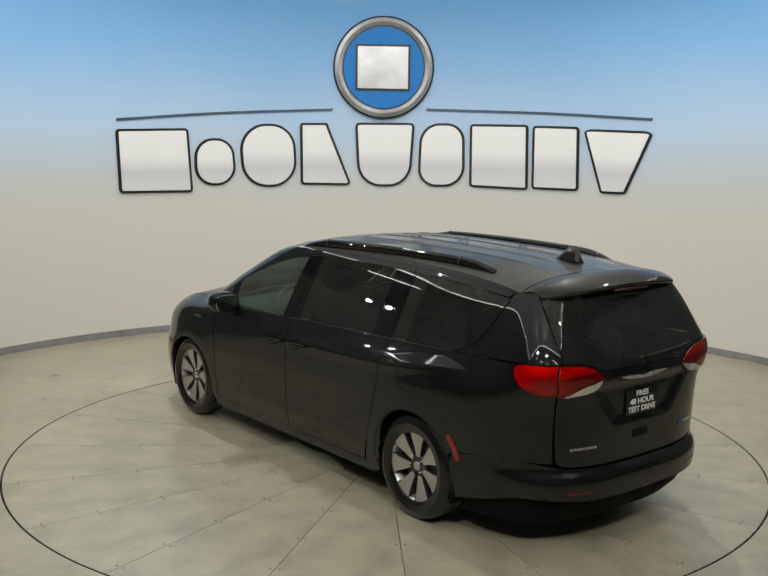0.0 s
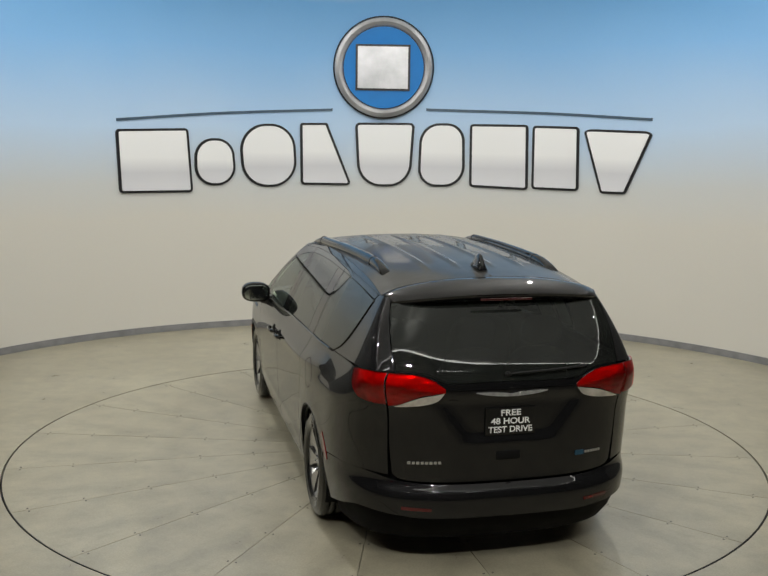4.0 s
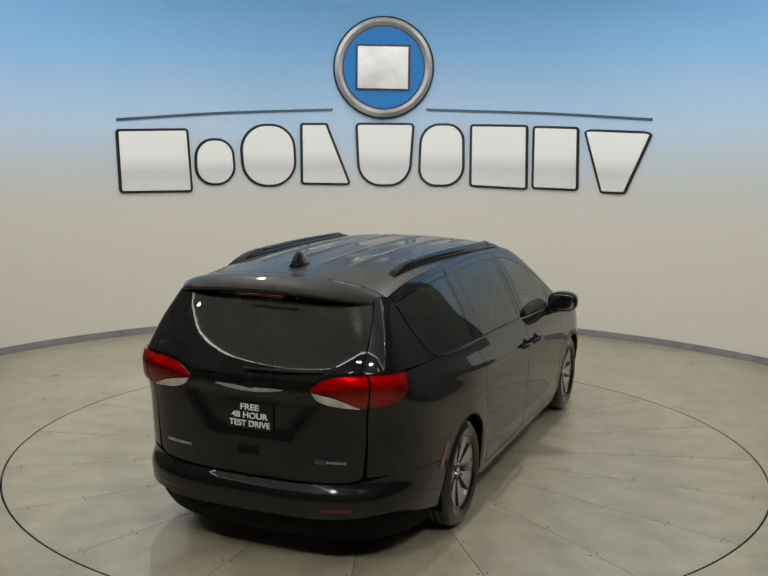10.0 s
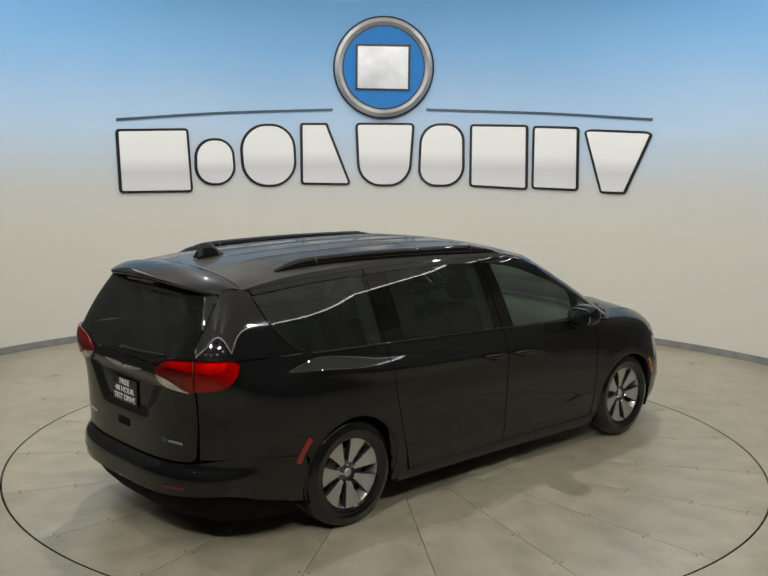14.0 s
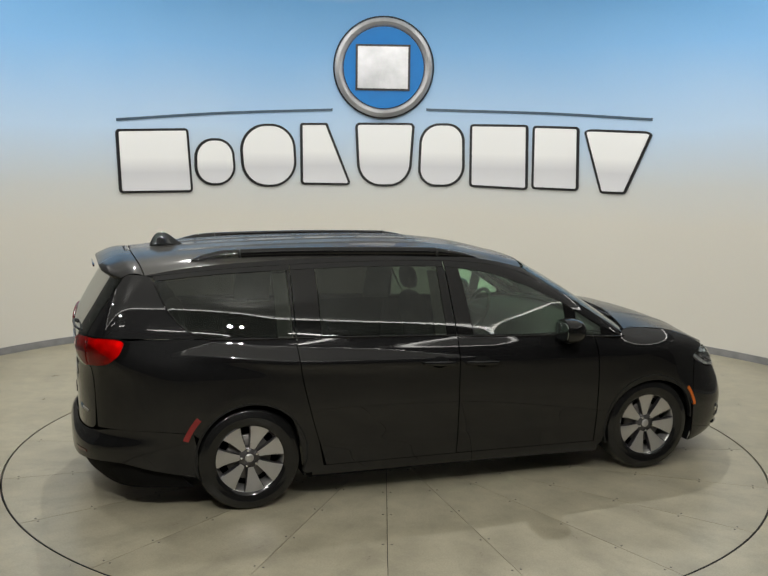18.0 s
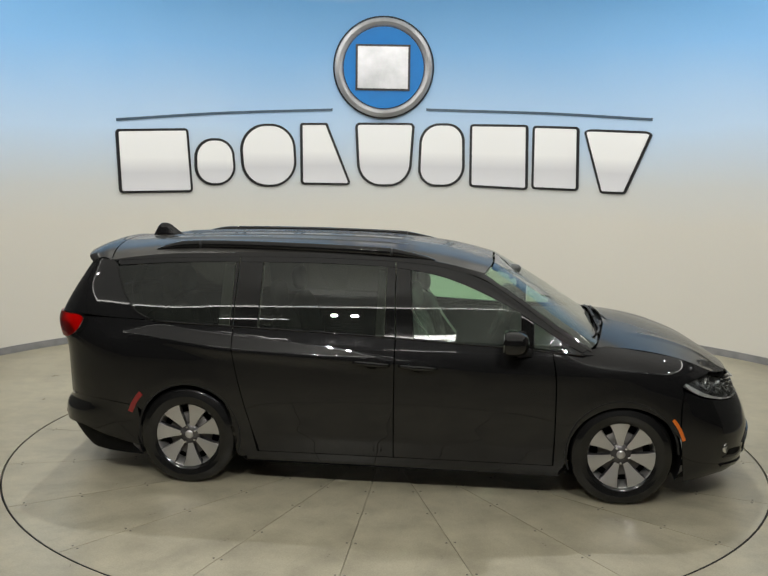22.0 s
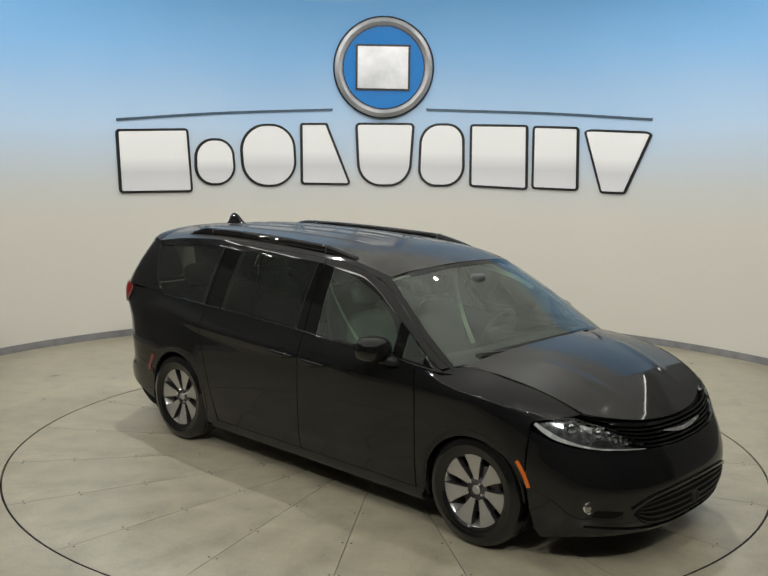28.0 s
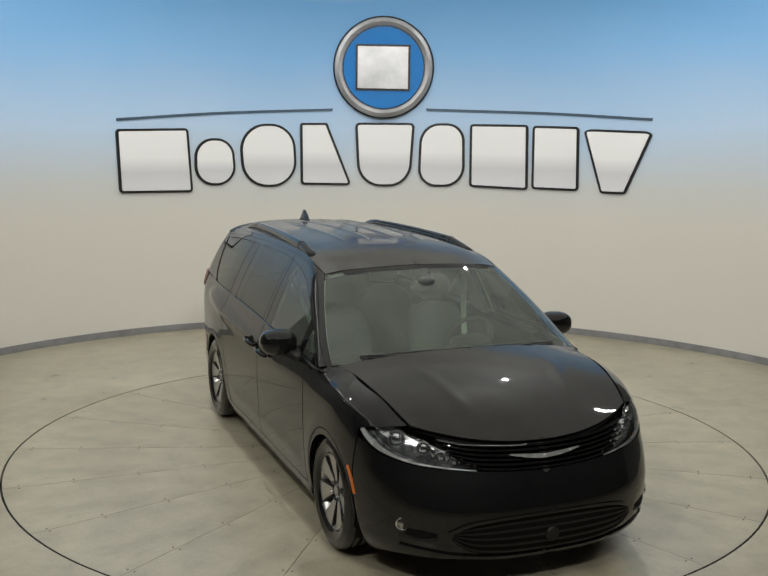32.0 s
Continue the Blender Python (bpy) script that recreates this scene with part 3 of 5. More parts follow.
pair("front_fender", panel(Y((1.292, 0.225), (1.335, 0.225), *front_arch[1::2]), along(spline([(1.26, 1.072), (1.5, 1.085), (1.62, 1.105), (1.78, 1.088), (2.0, 1.055), (2.14, 1.022), (2.28, 0.965), (2.36, 0.925)]), 1.26, 2.36, 9),
                           Y((1.292, 0.225), (1.296, 0.6), (1.29, 0.9), (1.26, 1.07)), Y((2.152, 0.49), (2.14, 0.66), (2.15, 0.80), (2.17, 0.885), (2.36, 0.925)), nu=34, nv=40), M_PAINT)
pair("rocker_panel", panel(Y((-0.90, 0.197), (0.2, 0.192), (1.33, 0.178)), Y((-0.90, 0.268), (0.2, 0.268), (1.33, 0.263)), Y((-0.90, 0.197), (-0.90, 0.268)), Y((1.33, 0.178), (1.33, 0.263)), nu=20, nv=6), M_PAINT)

# Bumpers
part("rear_bumper", panel([*R_((0, 0.345), (0.5, 0.347), (0.70, 0.362)), *Y((-2.18, 0.372), (-1.97, 0.318), (-1.69, 0.252))],
                          [*R_((0, 0.535), (0.45, 0.54), (0.70, 0.56)), *Y((-2.2, 0.596), (-1.95, 0.589), (-1.705, 0.561))],
                          R_((0, 0.345), (0, 0.44), (0, 0.535)), Y((-1.69, 0.252), (-1.678, 0.40), (-1.705, 0.561)), nu=40, nv=12, mirror=True), M_PAINT, car)
part("rear_bumper_valance", panel([*R_((0, 0.285), (0.5, 0.290), (0.68, 0.305))], [*R_((0, 0.345), (0.5, 0.347), (0.695, 0.360))], R_((0, 0.285), (0, 0.345)), R_((0.68, 0.305), (0.695, 0.360)), nu=18, nv=4, mirror=True, lift=-0.09), M_TRIM, car)
part("front_bumper", panel([*F((0, 0.20), (0.4, 0.205), (0.70, 0.205)), *Y((2.40, 0.20), (2.2, 0.16))],
                           [*F((0, 0.688), (0.2, 0.694), (0.42, 0.708), (0.66, 0.724)), *Y((2.34, 0.762), (2.16, 0.83))],
                           F((0, 0.20), (0, 0.688)), Y((2.2, 0.16), (2.165, 0.40), (2.148, 0.66), (2.16, 0.83)), nu=44, nv=26, mirror=True), M_PAINT, car)

# Tailgate with the plate recess
def tail_recess(p):
    k = (p.z - 0.83) / 0.2
    half = 0.27 + 0.16 * min(max(k, 0), 1)
    side = step(half + 0.075, half - 0.065, abs(p.x))
    return -0.020 * side * step(0.775, 0.84, p.z) * step(1.075, 1.01, p.z)


part("tailgate", panel(R_((0, 0.545), (0.4, 0.55), (0.66, 0.565), (0.722, 0.60)), R_((0, 1.138), (0.36, 1.138), (0.44, 1.150), (0.52, 1.185), (0.62, 1.203), (0.758, 1.208)), R_((0, 0.545), (0, 1.138)),
                       R_((0.722, 0.60), (0.744, 0.80), (0.758, 1.0), (0.758, 1.208)), nu=44, nv=44, mirror=True, relief=tail_recess), M_PAINT, car)

# Greenhouse glass and frames
rear_glass_side = [(0.722, 1.212), (0.726, 1.30), (0.716, 1.45), (0.690, 1.565)]
part("rear_window", panel(R_((0, 1.142), (0.36, 1.142), (0.44, 1.154), (0.52, 1.189), (0.62, 1.207), (0.718, 1.212)), R_((0, 1.575), (0.4, 1.573), (0.690, 1.565)), R_((0, 1.142), (0, 1.575)), R_(*rear_glass_side), "hi", nu=32, nv=18, mirror=True, rim=0.006, lift=0.002), M_PRIVACY, car, "dark tinted rear window")
q_rear = [(-1.62, 1.190), (-1.74, 1.250), (-1.835, 1.36), (-1.885, 1.463), (-1.92, 1.550)]
pair("quarter_window", panel(Y(*[(-1.62 + 0.0983 * i, BELT(-1.62 + 0.0983 * i) + 0.008) for i in range(7)]), along(GLASS_TOP, -1.92, -1.03), Y(*q_rear), Y((-1.03, BELT(-1.03) + 0.008), (-1.03, GLASS_TOP(-1.03))), "hi", nu=20, nv=12, rim=0.006), M_PRIVACY, "dark tinted quarter window")
pair("rear_pillar", panel([*R_((0.722, 1.212), (0.80, 1.212)), *Y((-2.1, 1.205), (-1.85, 1.192), (-1.63, 1.190))], [*R_((0.678, 1.600)), *Y((-1.99, 1.592), (-1.94, 1.580))], R_(*[(a + 0.004, b) for a, b in rear_glass_side[:-1]], (0.678, 1.600)), Y(*[(a - 0.006, b) for a, b in q_rear], (-1.94, 1.580)), "hi", nu=16, nv=14), M_PAINT)
pair("centre_pillar", panel(Y((-1.027, BELT(-1.027)), (-1.005, BELT(-1.005))), Y((-1.027, GLASS_TOP(-1.03)), (-1.005, GLASS_TOP(-1.0))), Y((-1.027, BELT(-1.03)), (-1.027, 1.6)), Y((-1.005, BELT(-1.0)), (-1.005, 1.6)), "hi", nu=2, nv=12, gap=0.001), M_GLOSS)
pair("sliding_door_pillar", panel(Y((-1.0, BELT(-1.0)), (-0.825, BELT(-0.825))), Y((-1.0, GLASS_TOP(-1.0)), (-0.825, GLASS_TOP(-0.825))), Y((-1.0, BELT(-1.0)), (-1.0, GLASS_TOP(-1.0))), Y((-0.825, BELT(-0.825)), (-0.825, GLASS_TOP(-0.825))), "hi", nu=5, nv=12), M_GLOSS)
pair("sliding_door_window", panel(along(lambda y: BELT(y) + 0.008, -0.822, 0.085), along(GLASS_TOP, -0.822, 0.085), Y((-0.822, BELT(-0.822) + 0.008), (-0.822, GLASS_TOP(-0.822))), Y((0.085, BELT(0.085) + 0.008), (0.078, GLASS_TOP(0.078))), "hi", nu=20, nv=12, rim=0.006), M_PRIVACY, "dark tinted sliding-door window")
pair("door_pillar", panel(Y((0.088, BELT(0.088)), (0.163, BELT(0.163))), Y((0.081, GLASS_TOP(0.081)), (0.14, GLASS_TOP(0.14))), Y((0.088, BELT(0.088)), (0.081, GLASS_TOP(0.081))), Y((0.163, BELT(0.163)), (0.14, GLASS_TOP(0.14))), "hi", nu=4, nv=12), M_GLOSS)
pair("front_door_pillar", panel(Y((0.17, BELT(0.17)), (0.295, BELT(0.295))), Y((0.146, GLASS_TOP(0.146)), (0.25, GLASS_TOP(0.25))), Y((0.17, BELT(0.17)), (0.146, GLASS_TOP(0.146))), Y((0.295, BELT(0.295)), (0.25, GLASS_TOP(0.25))), "hi", nu=4, nv=12), M_GLOSS)
pair("front_door_window", panel(along(lambda y: BELT(y) + 0.008, 0.298, 1.04), along(GLASS_TOP, 0.253, 1.035), Y((0.298, BELT(0.298) + 0.008), (0.253, GLASS_TOP(0.253))), Y((1.04, BELT(1.04) + 0.008), (1.035, GLASS_TOP(1.035))), "hi", nu=20, nv=12, rim=0.006), M_CLEAR, "clear green-tinted front window")
pair("window_divider", panel(Y((1.043, BELT(1.043)), (1.13, BELT(1.13))), Y((1.038, GLASS_TOP(1.038)), (1.13, GLASS_TOP(1.13))), Y((1.043, BELT(1.043)), (1.038, GLASS_TOP(1.038))), Y((1.13, BELT(1.13)), (1.13, GLASS_TOP(1.13))), "hi", nu=4, nv=8), M_GLOSS)
pair("corner_window", panel(along(lambda y: BELT(y) + 0.012, 1.133, 1.315), along(lambda y: GLASS_TOP(y) - 0.006, 1.133, 1.315), Y((1.133, BELT(1.133) + 0.012), (1.133, GLASS_TOP(1.133) - 0.006)), Y((1.315, BELT(1.315) + 0.012), (1.315, GLASS_TOP(1.315) - 0.006)), "hi", nu=8, nv=6, rim=0.005), M_CLEAR, "small clear corner window")
pair("corner_trim", panel(along(BELT, 1.32, 1.54), along(lambda y: max(GLASS_TOP(y), BELT(y) + 0.006), 1.32, 1.54), Y((1.32, BELT(1.32)), (1.32, GLASS_TOP(1.32))), Y((1.54, BELT(1.54)), (1.54, BELT(1.54) + 0.006)), "hi", nu=8, nv=4, gap=0.001), M_GLOSS)
# the band over the windows, down to the foot of the windscreen pillar
pair("door_frame_top", panel(along(GLASS_TOP, 0.143, 1.46, 12), along(DRIP, 0.143, 1.50, 12), Y((0.143, GLASS_TOP(0.143)), (0.143, DRIP(0.143))), Y((1.46, GLASS_TOP(1.46)), (1.50, DRIP(1.50))), "hi", nu=30, nv=4), M_PAINT)
pair("sliding_door_frame_top", panel(along(GLASS_TOP, -0.998, 0.137), along(lambda y: DRIP(y), -0.998, 0.137), Y((-0.998, GLASS_TOP(-0.998)), (-0.998, DRIP(-0.998))), Y((0.137, GLASS_TOP(0.137)), (0.137, DRIP(0.137))), "hi", nu=16, nv=4), M_PAINT)
pair("quarter_frame_top", panel(along(GLASS_TOP, -1.91, -1.004), along(DRIP, -1.93, -1.004), Y((-1.91, GLASS_TOP(-1.91)), (-1.93, DRIP(-1.93))), Y((-1.004, GLASS_TOP(-1.004)), (-1.004, DRIP(-1.004))), "hi", nu=14, nv=4), M_PAINT)
pair("roof_side_rail", panel(along(DRIP, -1.98, 0.70, 12), along(ROOF_EDGE, -1.98, 0.776, 12), Y((-1.98, DRIP(-1.98)), (-1.98, ROOF_EDGE(-1.98))), Y((0.70, DRIP(0.70)), (0.776, ROOF_EDGE(0.776))), "hi", nu=30, nv=3, gap=0.001), M_PAINT)
pair("windscreen_pillar", panel(along(DRIP, 0.70, 1.53, 12), along(PILLAR, 0.776, 1.54, 12), Y((0.70, DRIP(0.70)), (0.776, PILLAR(0.776))), Y((1.53, DRIP(1.53)), (1.54, PILLAR(1.54))), "hi", nu=24, nv=4, gap=0.001), M_PAINT)
edge = [(0.785, PILLAR(0.785)), (0.86, PILLAR(0.86)), (0.94, PILLAR(0.94)), (1.02, PILLAR(1.02)), (1.10, PILLAR(1.10)), (1.28, PILLAR(1.28)), (1.43, PILLAR(1.43)), (1.52, PILLAR(1.52))]
part("windscreen", panel([*F((0, 1.12), (0.4, 1.12), (0.65, 1.115)), *Y(edge[-1])], [*F((0, 1.612), (0.35, 1.602)), *Y(edge[0])], F((0, 1.12), (0, 1.35), (0, 1.612)), Y(*edge[::-1]), "hi", nu=26, nv=20, mirror=True, rim=0.006, lift=0.001), M_SCREEN, car, "clear green-tinted windscreen")


def patch3(front, rear, side, centre, nu=24, nv=40, rim=0.012, relax=12):
    """A top panel from 3D lines: front and rear run from the middle to the side, centre and side from the rear to the front."""
    B, T, L, R = smooth_line(rear, nu * 2), smooth_line(front, nu * 2), smooth_line(centre, nv * 2), smooth_line(side, nv * 2)
    rows = []
    for j in range(nv + 1):
        v = 0.002 + 0.996 * j / nv
        row = []
        for i in range(nu + 1):
            u = i / nu * 0.998
            p = coons(B, T, L, R, u, v, nu * 2, nv * 2)
            if i == 0:
                p.x = 0.0
            row.append(p)
        rows.append(row)
    # even out the inner points, the borders stay
    G = np.array([[tuple(p) for p in r] for r in rows])
    for _ in range(relax):
        M = np.concatenate([G[:, 1:2] * np.array([-1, 1, 1]), G], axis=1)
        Q = (M[:-2, 1:-1] + M[2:, 1:-1] + M[1:-1, :-2] + M[1:-1, 2:]) / 4
        G[1:-1, :-1, 2] = 0.5 * G[1:-1, :-1, 2] + 0.5 * Q[:, :, 2]
    rows = [[Vector(p) for p in r] for r in G]
    return grid_mesh(rows, rim, mirror=True), rows


def on(p, zone):
    return shell(*s_of(p, zone), zone)


roof_side = [on(("y", -1.98 + 2.76 * i / 12, ROOF_EDGE(-1.98 + 2.76 * i / 12)), "hi") for i in range(13)]
header = [on(("f", x, z), "hi") for x, z in ((0.0, 1.616), (0.2, 1.613), (0.4, 1.604), (0.55, 1.592))] + [roof_side[-1]]
roof_centre = [Vector((0, y, z)) for y, z in ((-2.03, 1.695), (-1.6, 1.727), (-1.0, 1.747), (-0.4, 1.752), (0.1, 1.738), (0.5, 1.697))] + [header[0]]
roof_tail = [roof_centre[0], Vector((0.25, -2.025, 1.688)), Vector((0.45, -2.01, 1.665)), Vector((0.58, -1.995, 1.635)), roof_side[0]]
bm, roof_rows = patch3(header, roof_tail, roof_side, roof_centre, nu=64, nv=40)
# pressed ribs along the roof
for v in bm.verts:
    k = sum(math.exp(-((abs(v.co.x) - x) / 0.020) ** 2) for x in (0.115, 0.315))
    v.co.z += 0.0075 * k * step(-1.74, -1.66, v.co.y) * step(0.25, 0.05, v.co.y)
roof = part("roof", bm, M_PALE_ROOF, car)


ROOF_PTS = np.array([tuple(p) for r in roof_rows[::2] for p in r[::4]])


def roof_z(x, y):
    d = (ROOF_PTS[:, 0] - abs(x)) ** 2 + (ROOF_PTS[:, 1] - y) ** 2
    k = np.argsort(d)[:12]
    A = np.c_[np.ones(12), ROOF_PTS[k, 0] - abs(x), ROOF_PTS[k, 1] - y]
    w = 1 / (d[k] + 0.002)
    return float(np.linalg.solve(A.T @ (A * w[:, None]), A.T @ (ROOF_PTS[k, 2] * w))[0])


hood_edge = [(1.56, 1.098), (1.66, 1.10), (1.78, 1.092), (2.0, 1.060), (2.14, 1.027), (2.28, 0.970), (2.37, 0.925)]
hood_side = [on(("y", a, b), "lo") for a, b in hood_edge]
hood_front = [on(("f", x, z), "lo") for x, z in ((0.0, 0.838), (0.25, 0.846), (0.45, 0.862), (0.6, 0.888))] + [hood_side[-1]]
hood_centre = [Vector((0, y, z)) for y, z in ((1.67, 1.178), (1.80, 1.160), (2.0, 1.120), (2.2, 1.060), (2.38, 0.985), (2.50, 0.915))] + [hood_front[0]]
side_x = spline([(p.y, p.x) for p in hood_side], 0.1)
side_z = spline([(p.y, p.z) for p in hood_side], 0.1)
crown = spline([(p.y, p.z) for p in hood_centre], 0.09)
hood_rows = []
for j in range(49):
    v = j / 48
    yc, ys = 1.67 + (hood_front[0].y - 1.67) * v, 1.56 + 0.81 * v
    row = []
    for i in range(41):
        u = i / 40
        p = Vector((u * side_x(ys), yc + (ys - yc) * u ** 2.1, crown(yc) + (side_z(ys) - crown(yc)) * u ** 2.4))
        # a low raised crease along either side of the hood
        w = 0.30 + 0.22 * (1.0 - (p.y - 1.6))
        p.z += 0.006 * math.exp(-((p.x - w) / 0.045) ** 2) * step(1.75, 2.0, p.y) * step(2.5, 2.25, p.y)
        row.append(p)
    hood_rows.append(row)
bm = grid_mesh(hood_rows, 0.012, mirror=True)
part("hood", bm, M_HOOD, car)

# Tail spoiler over the rear window
lip = [on(("r", x, z), "hi") + Vector((0, -o, 0)) for x, z, o in ((0.0, 1.634, 0.118), (0.25, 1.630, 0.114), (0.44, 1.620, 0.096), (0.60, 1.602, 0.052), (0.685, 1.582, 0.008))]
rows = []
A, Bq = smooth_line(roof_tail, 20), smooth_line(lip, 20)
A = [p + Vector((0, -0.003, 0)) for p in A]
for k in range(7):
    u = k / 6
    rows.append([a.lerp(b, u) + Vector((0, 0, 0.020 * math.sin(math.pi * u))) for a, b in zip(A, Bq)])
for dy, dz in ((-0.006, -0.008), (-0.005, -0.020), (0.006, -0.032), (0.05, -0.046), (0.11, -0.060)):
    rows.append([b + Vector((0, dy, dz)) for b in Bq])
for r in rows:
    r[0].x = 0.0
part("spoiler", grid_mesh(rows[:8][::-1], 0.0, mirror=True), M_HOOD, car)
part("spoiler_lip", grid_mesh(rows[7:][::-1], 0.0, mirror=True), M_GLOSS, car, "gloss black spoiler edge")
part("brake_light", box_bm(-0.16, 0.16, -2.288, -2.276, 1.592, 1.606, 0.002), M_BRAKE, car, "slim dark red brake light")


# ---- overlay logo built as a sign: round emblem, thin rule and nine white blocks ----
M_INK = surface("sign_black_edge", (0.012, 0.012, 0.014), 0.4)
M_SLATE = surface("slate_blue_rule", (0.06, 0.10, 0.15), 0.4)
M_SKYDISC = surface("emblem_blue", (0.003, 0.20, 0.60), 0.55, vary=0.12, scale=1.5)
M_RING = surface("brushed_ring", (0.42, 0.42, 0.43), 0.32, 0.6, vary=0.25, scale=2.5)


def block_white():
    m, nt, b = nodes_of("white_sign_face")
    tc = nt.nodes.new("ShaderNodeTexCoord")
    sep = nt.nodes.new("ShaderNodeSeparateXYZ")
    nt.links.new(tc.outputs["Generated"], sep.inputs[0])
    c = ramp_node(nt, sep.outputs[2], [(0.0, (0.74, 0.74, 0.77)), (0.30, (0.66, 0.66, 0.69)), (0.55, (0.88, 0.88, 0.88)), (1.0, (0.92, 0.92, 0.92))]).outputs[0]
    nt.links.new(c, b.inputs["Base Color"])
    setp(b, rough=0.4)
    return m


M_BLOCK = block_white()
sign = thing("overlay_sign", (0, WALL_R, 2.2), "overlay logo built as a raised sign with round blue emblem, thin rule and white blocks", "sign")


def on_wall(az, z, r):
    return Vector((r * math.sin(radians(az)), r * math.cos(radians(az)) - WALL_R, z - 2.2))


def slab(corners, r0, r1, n=24, curve=(0.03, 0.03, 0.03, 0.03)):
    """A raised slab on the wall from four (azimuth, z) corners, lower left, lower right, upper right, upper left, rounded by the radii in curve."""
    bm = bmesh.new()
    wide = radians(abs(corners[1][0] - corners[0][0])) * WALL_R
    cols = []

    def inset(d, r):
        return r - math.sqrt(max(r * r - (r - d) ** 2, 0.0)) if d < r else 0.0
    for i in range(n + 1):
        u = 0.5 - 0.5 * math.cos(math.pi * i / n)
        lo = [corners[0][k] * (1 - u) + corners[1][k] * u for k in (0, 1)]
        hi = [corners[3][k] * (1 - u) + corners[2][k] * u for k in (0, 1)]
        lo[1] += max(inset(u * wide, curve[0]), inset((1 - u) * wide, curve[1]))
        hi[1] -= max(inset(u * wide, curve[3]), inset((1 - u) * wide, curve[2]))
        cols.append([bm.verts.new(on_wall(*lo, r1)), bm.verts.new(on_wall(*hi, r1)), bm.verts.new(on_wall(*hi, r0)), bm.verts.new(on_wall(*lo, r0))])
    for a, b in zip(cols, cols[1:]):
        for k in range(4):
            bm.faces.new((a[k], a[(k + 1) % 4], b[(k + 1) % 4], b[k]))
    bm.faces.new(cols[0])
    bm.faces.new(cols[-1][::-1])
    bmesh.ops.recalc_face_normals(bm, faces=list(bm.faces))
    return bm


BLOCKS = [((-37.9, 1.800), (-28.1, 1.795), (-28.6, 2.535), (-38.2, 2.515)), ((-27.4, 1.880), (-22.1, 1.880), (-22.2, 2.420), (-27.4, 2.410)),
          ((-20.9, 1.860), (-13.5, 1.855), (-13.6, 2.615), (-21.0, 2.600)), ((-12.5, 1.885), (-5.85, 1.880), (-9.0, 2.630), (-12.6, 2.625)),
          ((-4.5, 1.870), (2.9, 1.870), (3.2, 2.645), (-4.8, 2.640)), ((4.2, 1.880), (10.4, 1.880), (10.3, 2.645), (4.3, 2.645)),
          ((11.5, 1.885), (19.4, 1.865), (19.2, 2.640), (11.4, 2.640)), ((20.3, 1.880), (26.5, 1.875), (26.3, 2.620), (20.2, 2.630)),
          ((29.8, 1.860), (33.2, 1.860), (36.3, 2.575), (27.4, 2.595))]
CURVES = {1: (0.21, 0.21, 0.21, 0.21), 2: (0.30, 0.30, 0.30, 0.30), 4: (0.28, 0.28, 0.03, 0.03), 5: (0.20, 0.24, 0.20, 0.24)}
for k, c in enumerate(BLOCKS):
    dz, da, inn = 0.030, 0.36, 0.16
    c = [(c[0][0] + inn, c[0][1]), (c[1][0] - inn, c[1][1]), (c[2][0] - inn, c[2][1]), (c[3][0] + inn, c[3][1])]
    big = [(c[0][0] - da, c[0][1] - dz), (c[1][0] + da, c[1][1] - dz), (c[2][0] + da, c[2][1] + dz), (c[3][0] - da, c[3][1] + dz)]
    cv = CURVES.get(k, (0.02,) * 4)
    back = flat_sharp(part("block_edge", slab(big, WALL_R - 0.001, WALL_R - 0.022, 24, [r + 0.03 for r in cv]), M_INK, sign, "black edging"))
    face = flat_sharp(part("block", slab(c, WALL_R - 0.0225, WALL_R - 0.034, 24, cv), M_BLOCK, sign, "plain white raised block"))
for a0, z0, a1, z1, a2, z2 in ((-38.2, 2.656, -22.5, 2.768, -8.2, 2.830), (5.0, 2.848, 20.7, 2.817, 36.4, 2.746)):
    bm = bmesh.new()
    f = spline([(a0, z0), (a1, z1), (a2, z2)])
    cols = []
    for i in range(31):
        a = a0 + (a2 - a0) * i / 30
        cols.append([bm.verts.new(on_wall(a, f(a) + dz, r)) for dz, r in ((-0.016, WALL_R - 0.012), (0.016, WALL_R - 0.012), (0.016, WALL_R), (-0.016, WALL_R))])
    for a, b in zip(cols, cols[1:]):
        for k in range(4):
            bm.faces.new((a[k], a[(k + 1) % 4], b[(k + 1) % 4], b[k]))
    bm.faces.new(cols[0])
    bm.faces.new(cols[-1][::-1])
    bmesh.ops.recalc_face_normals(bm, faces=list(bm.faces))
    flat_sharp(part("rule", bm, M_SLATE, sign, "thin slate-blue rule"))


def lathe(profile, n=48, axis="y"):
    """A turned solid from (radius, along) pairs."""
    bm = bmesh.new()
    rings = []
    for i in range(n):
        a = 2 * math.pi * i / n
        c, s = math.cos(a), math.sin(a)
        ring = []
        for r, h in profile:
            ring.append(bm.verts.new((r * c, h, r * s) if axis == "y" else (h, r * c, r * s) if axis == "x" else (r * c, r * s, h)))
        rings.append(ring)
    for i in range(n):
        p, q = rings[i], rings[(i + 1) % n]
        for k in range(len(profile) - 1):
            try:
                bm.faces.new((p[k], p[k + 1], q[k + 1], q[k]))
            except ValueError:
                pass
    bmesh.ops.remove_doubles(bm, verts=list(bm.verts), dist=1e-5)
    bmesh.ops.recalc_face_normals(bm, faces=list(bm.faces))
    return bm


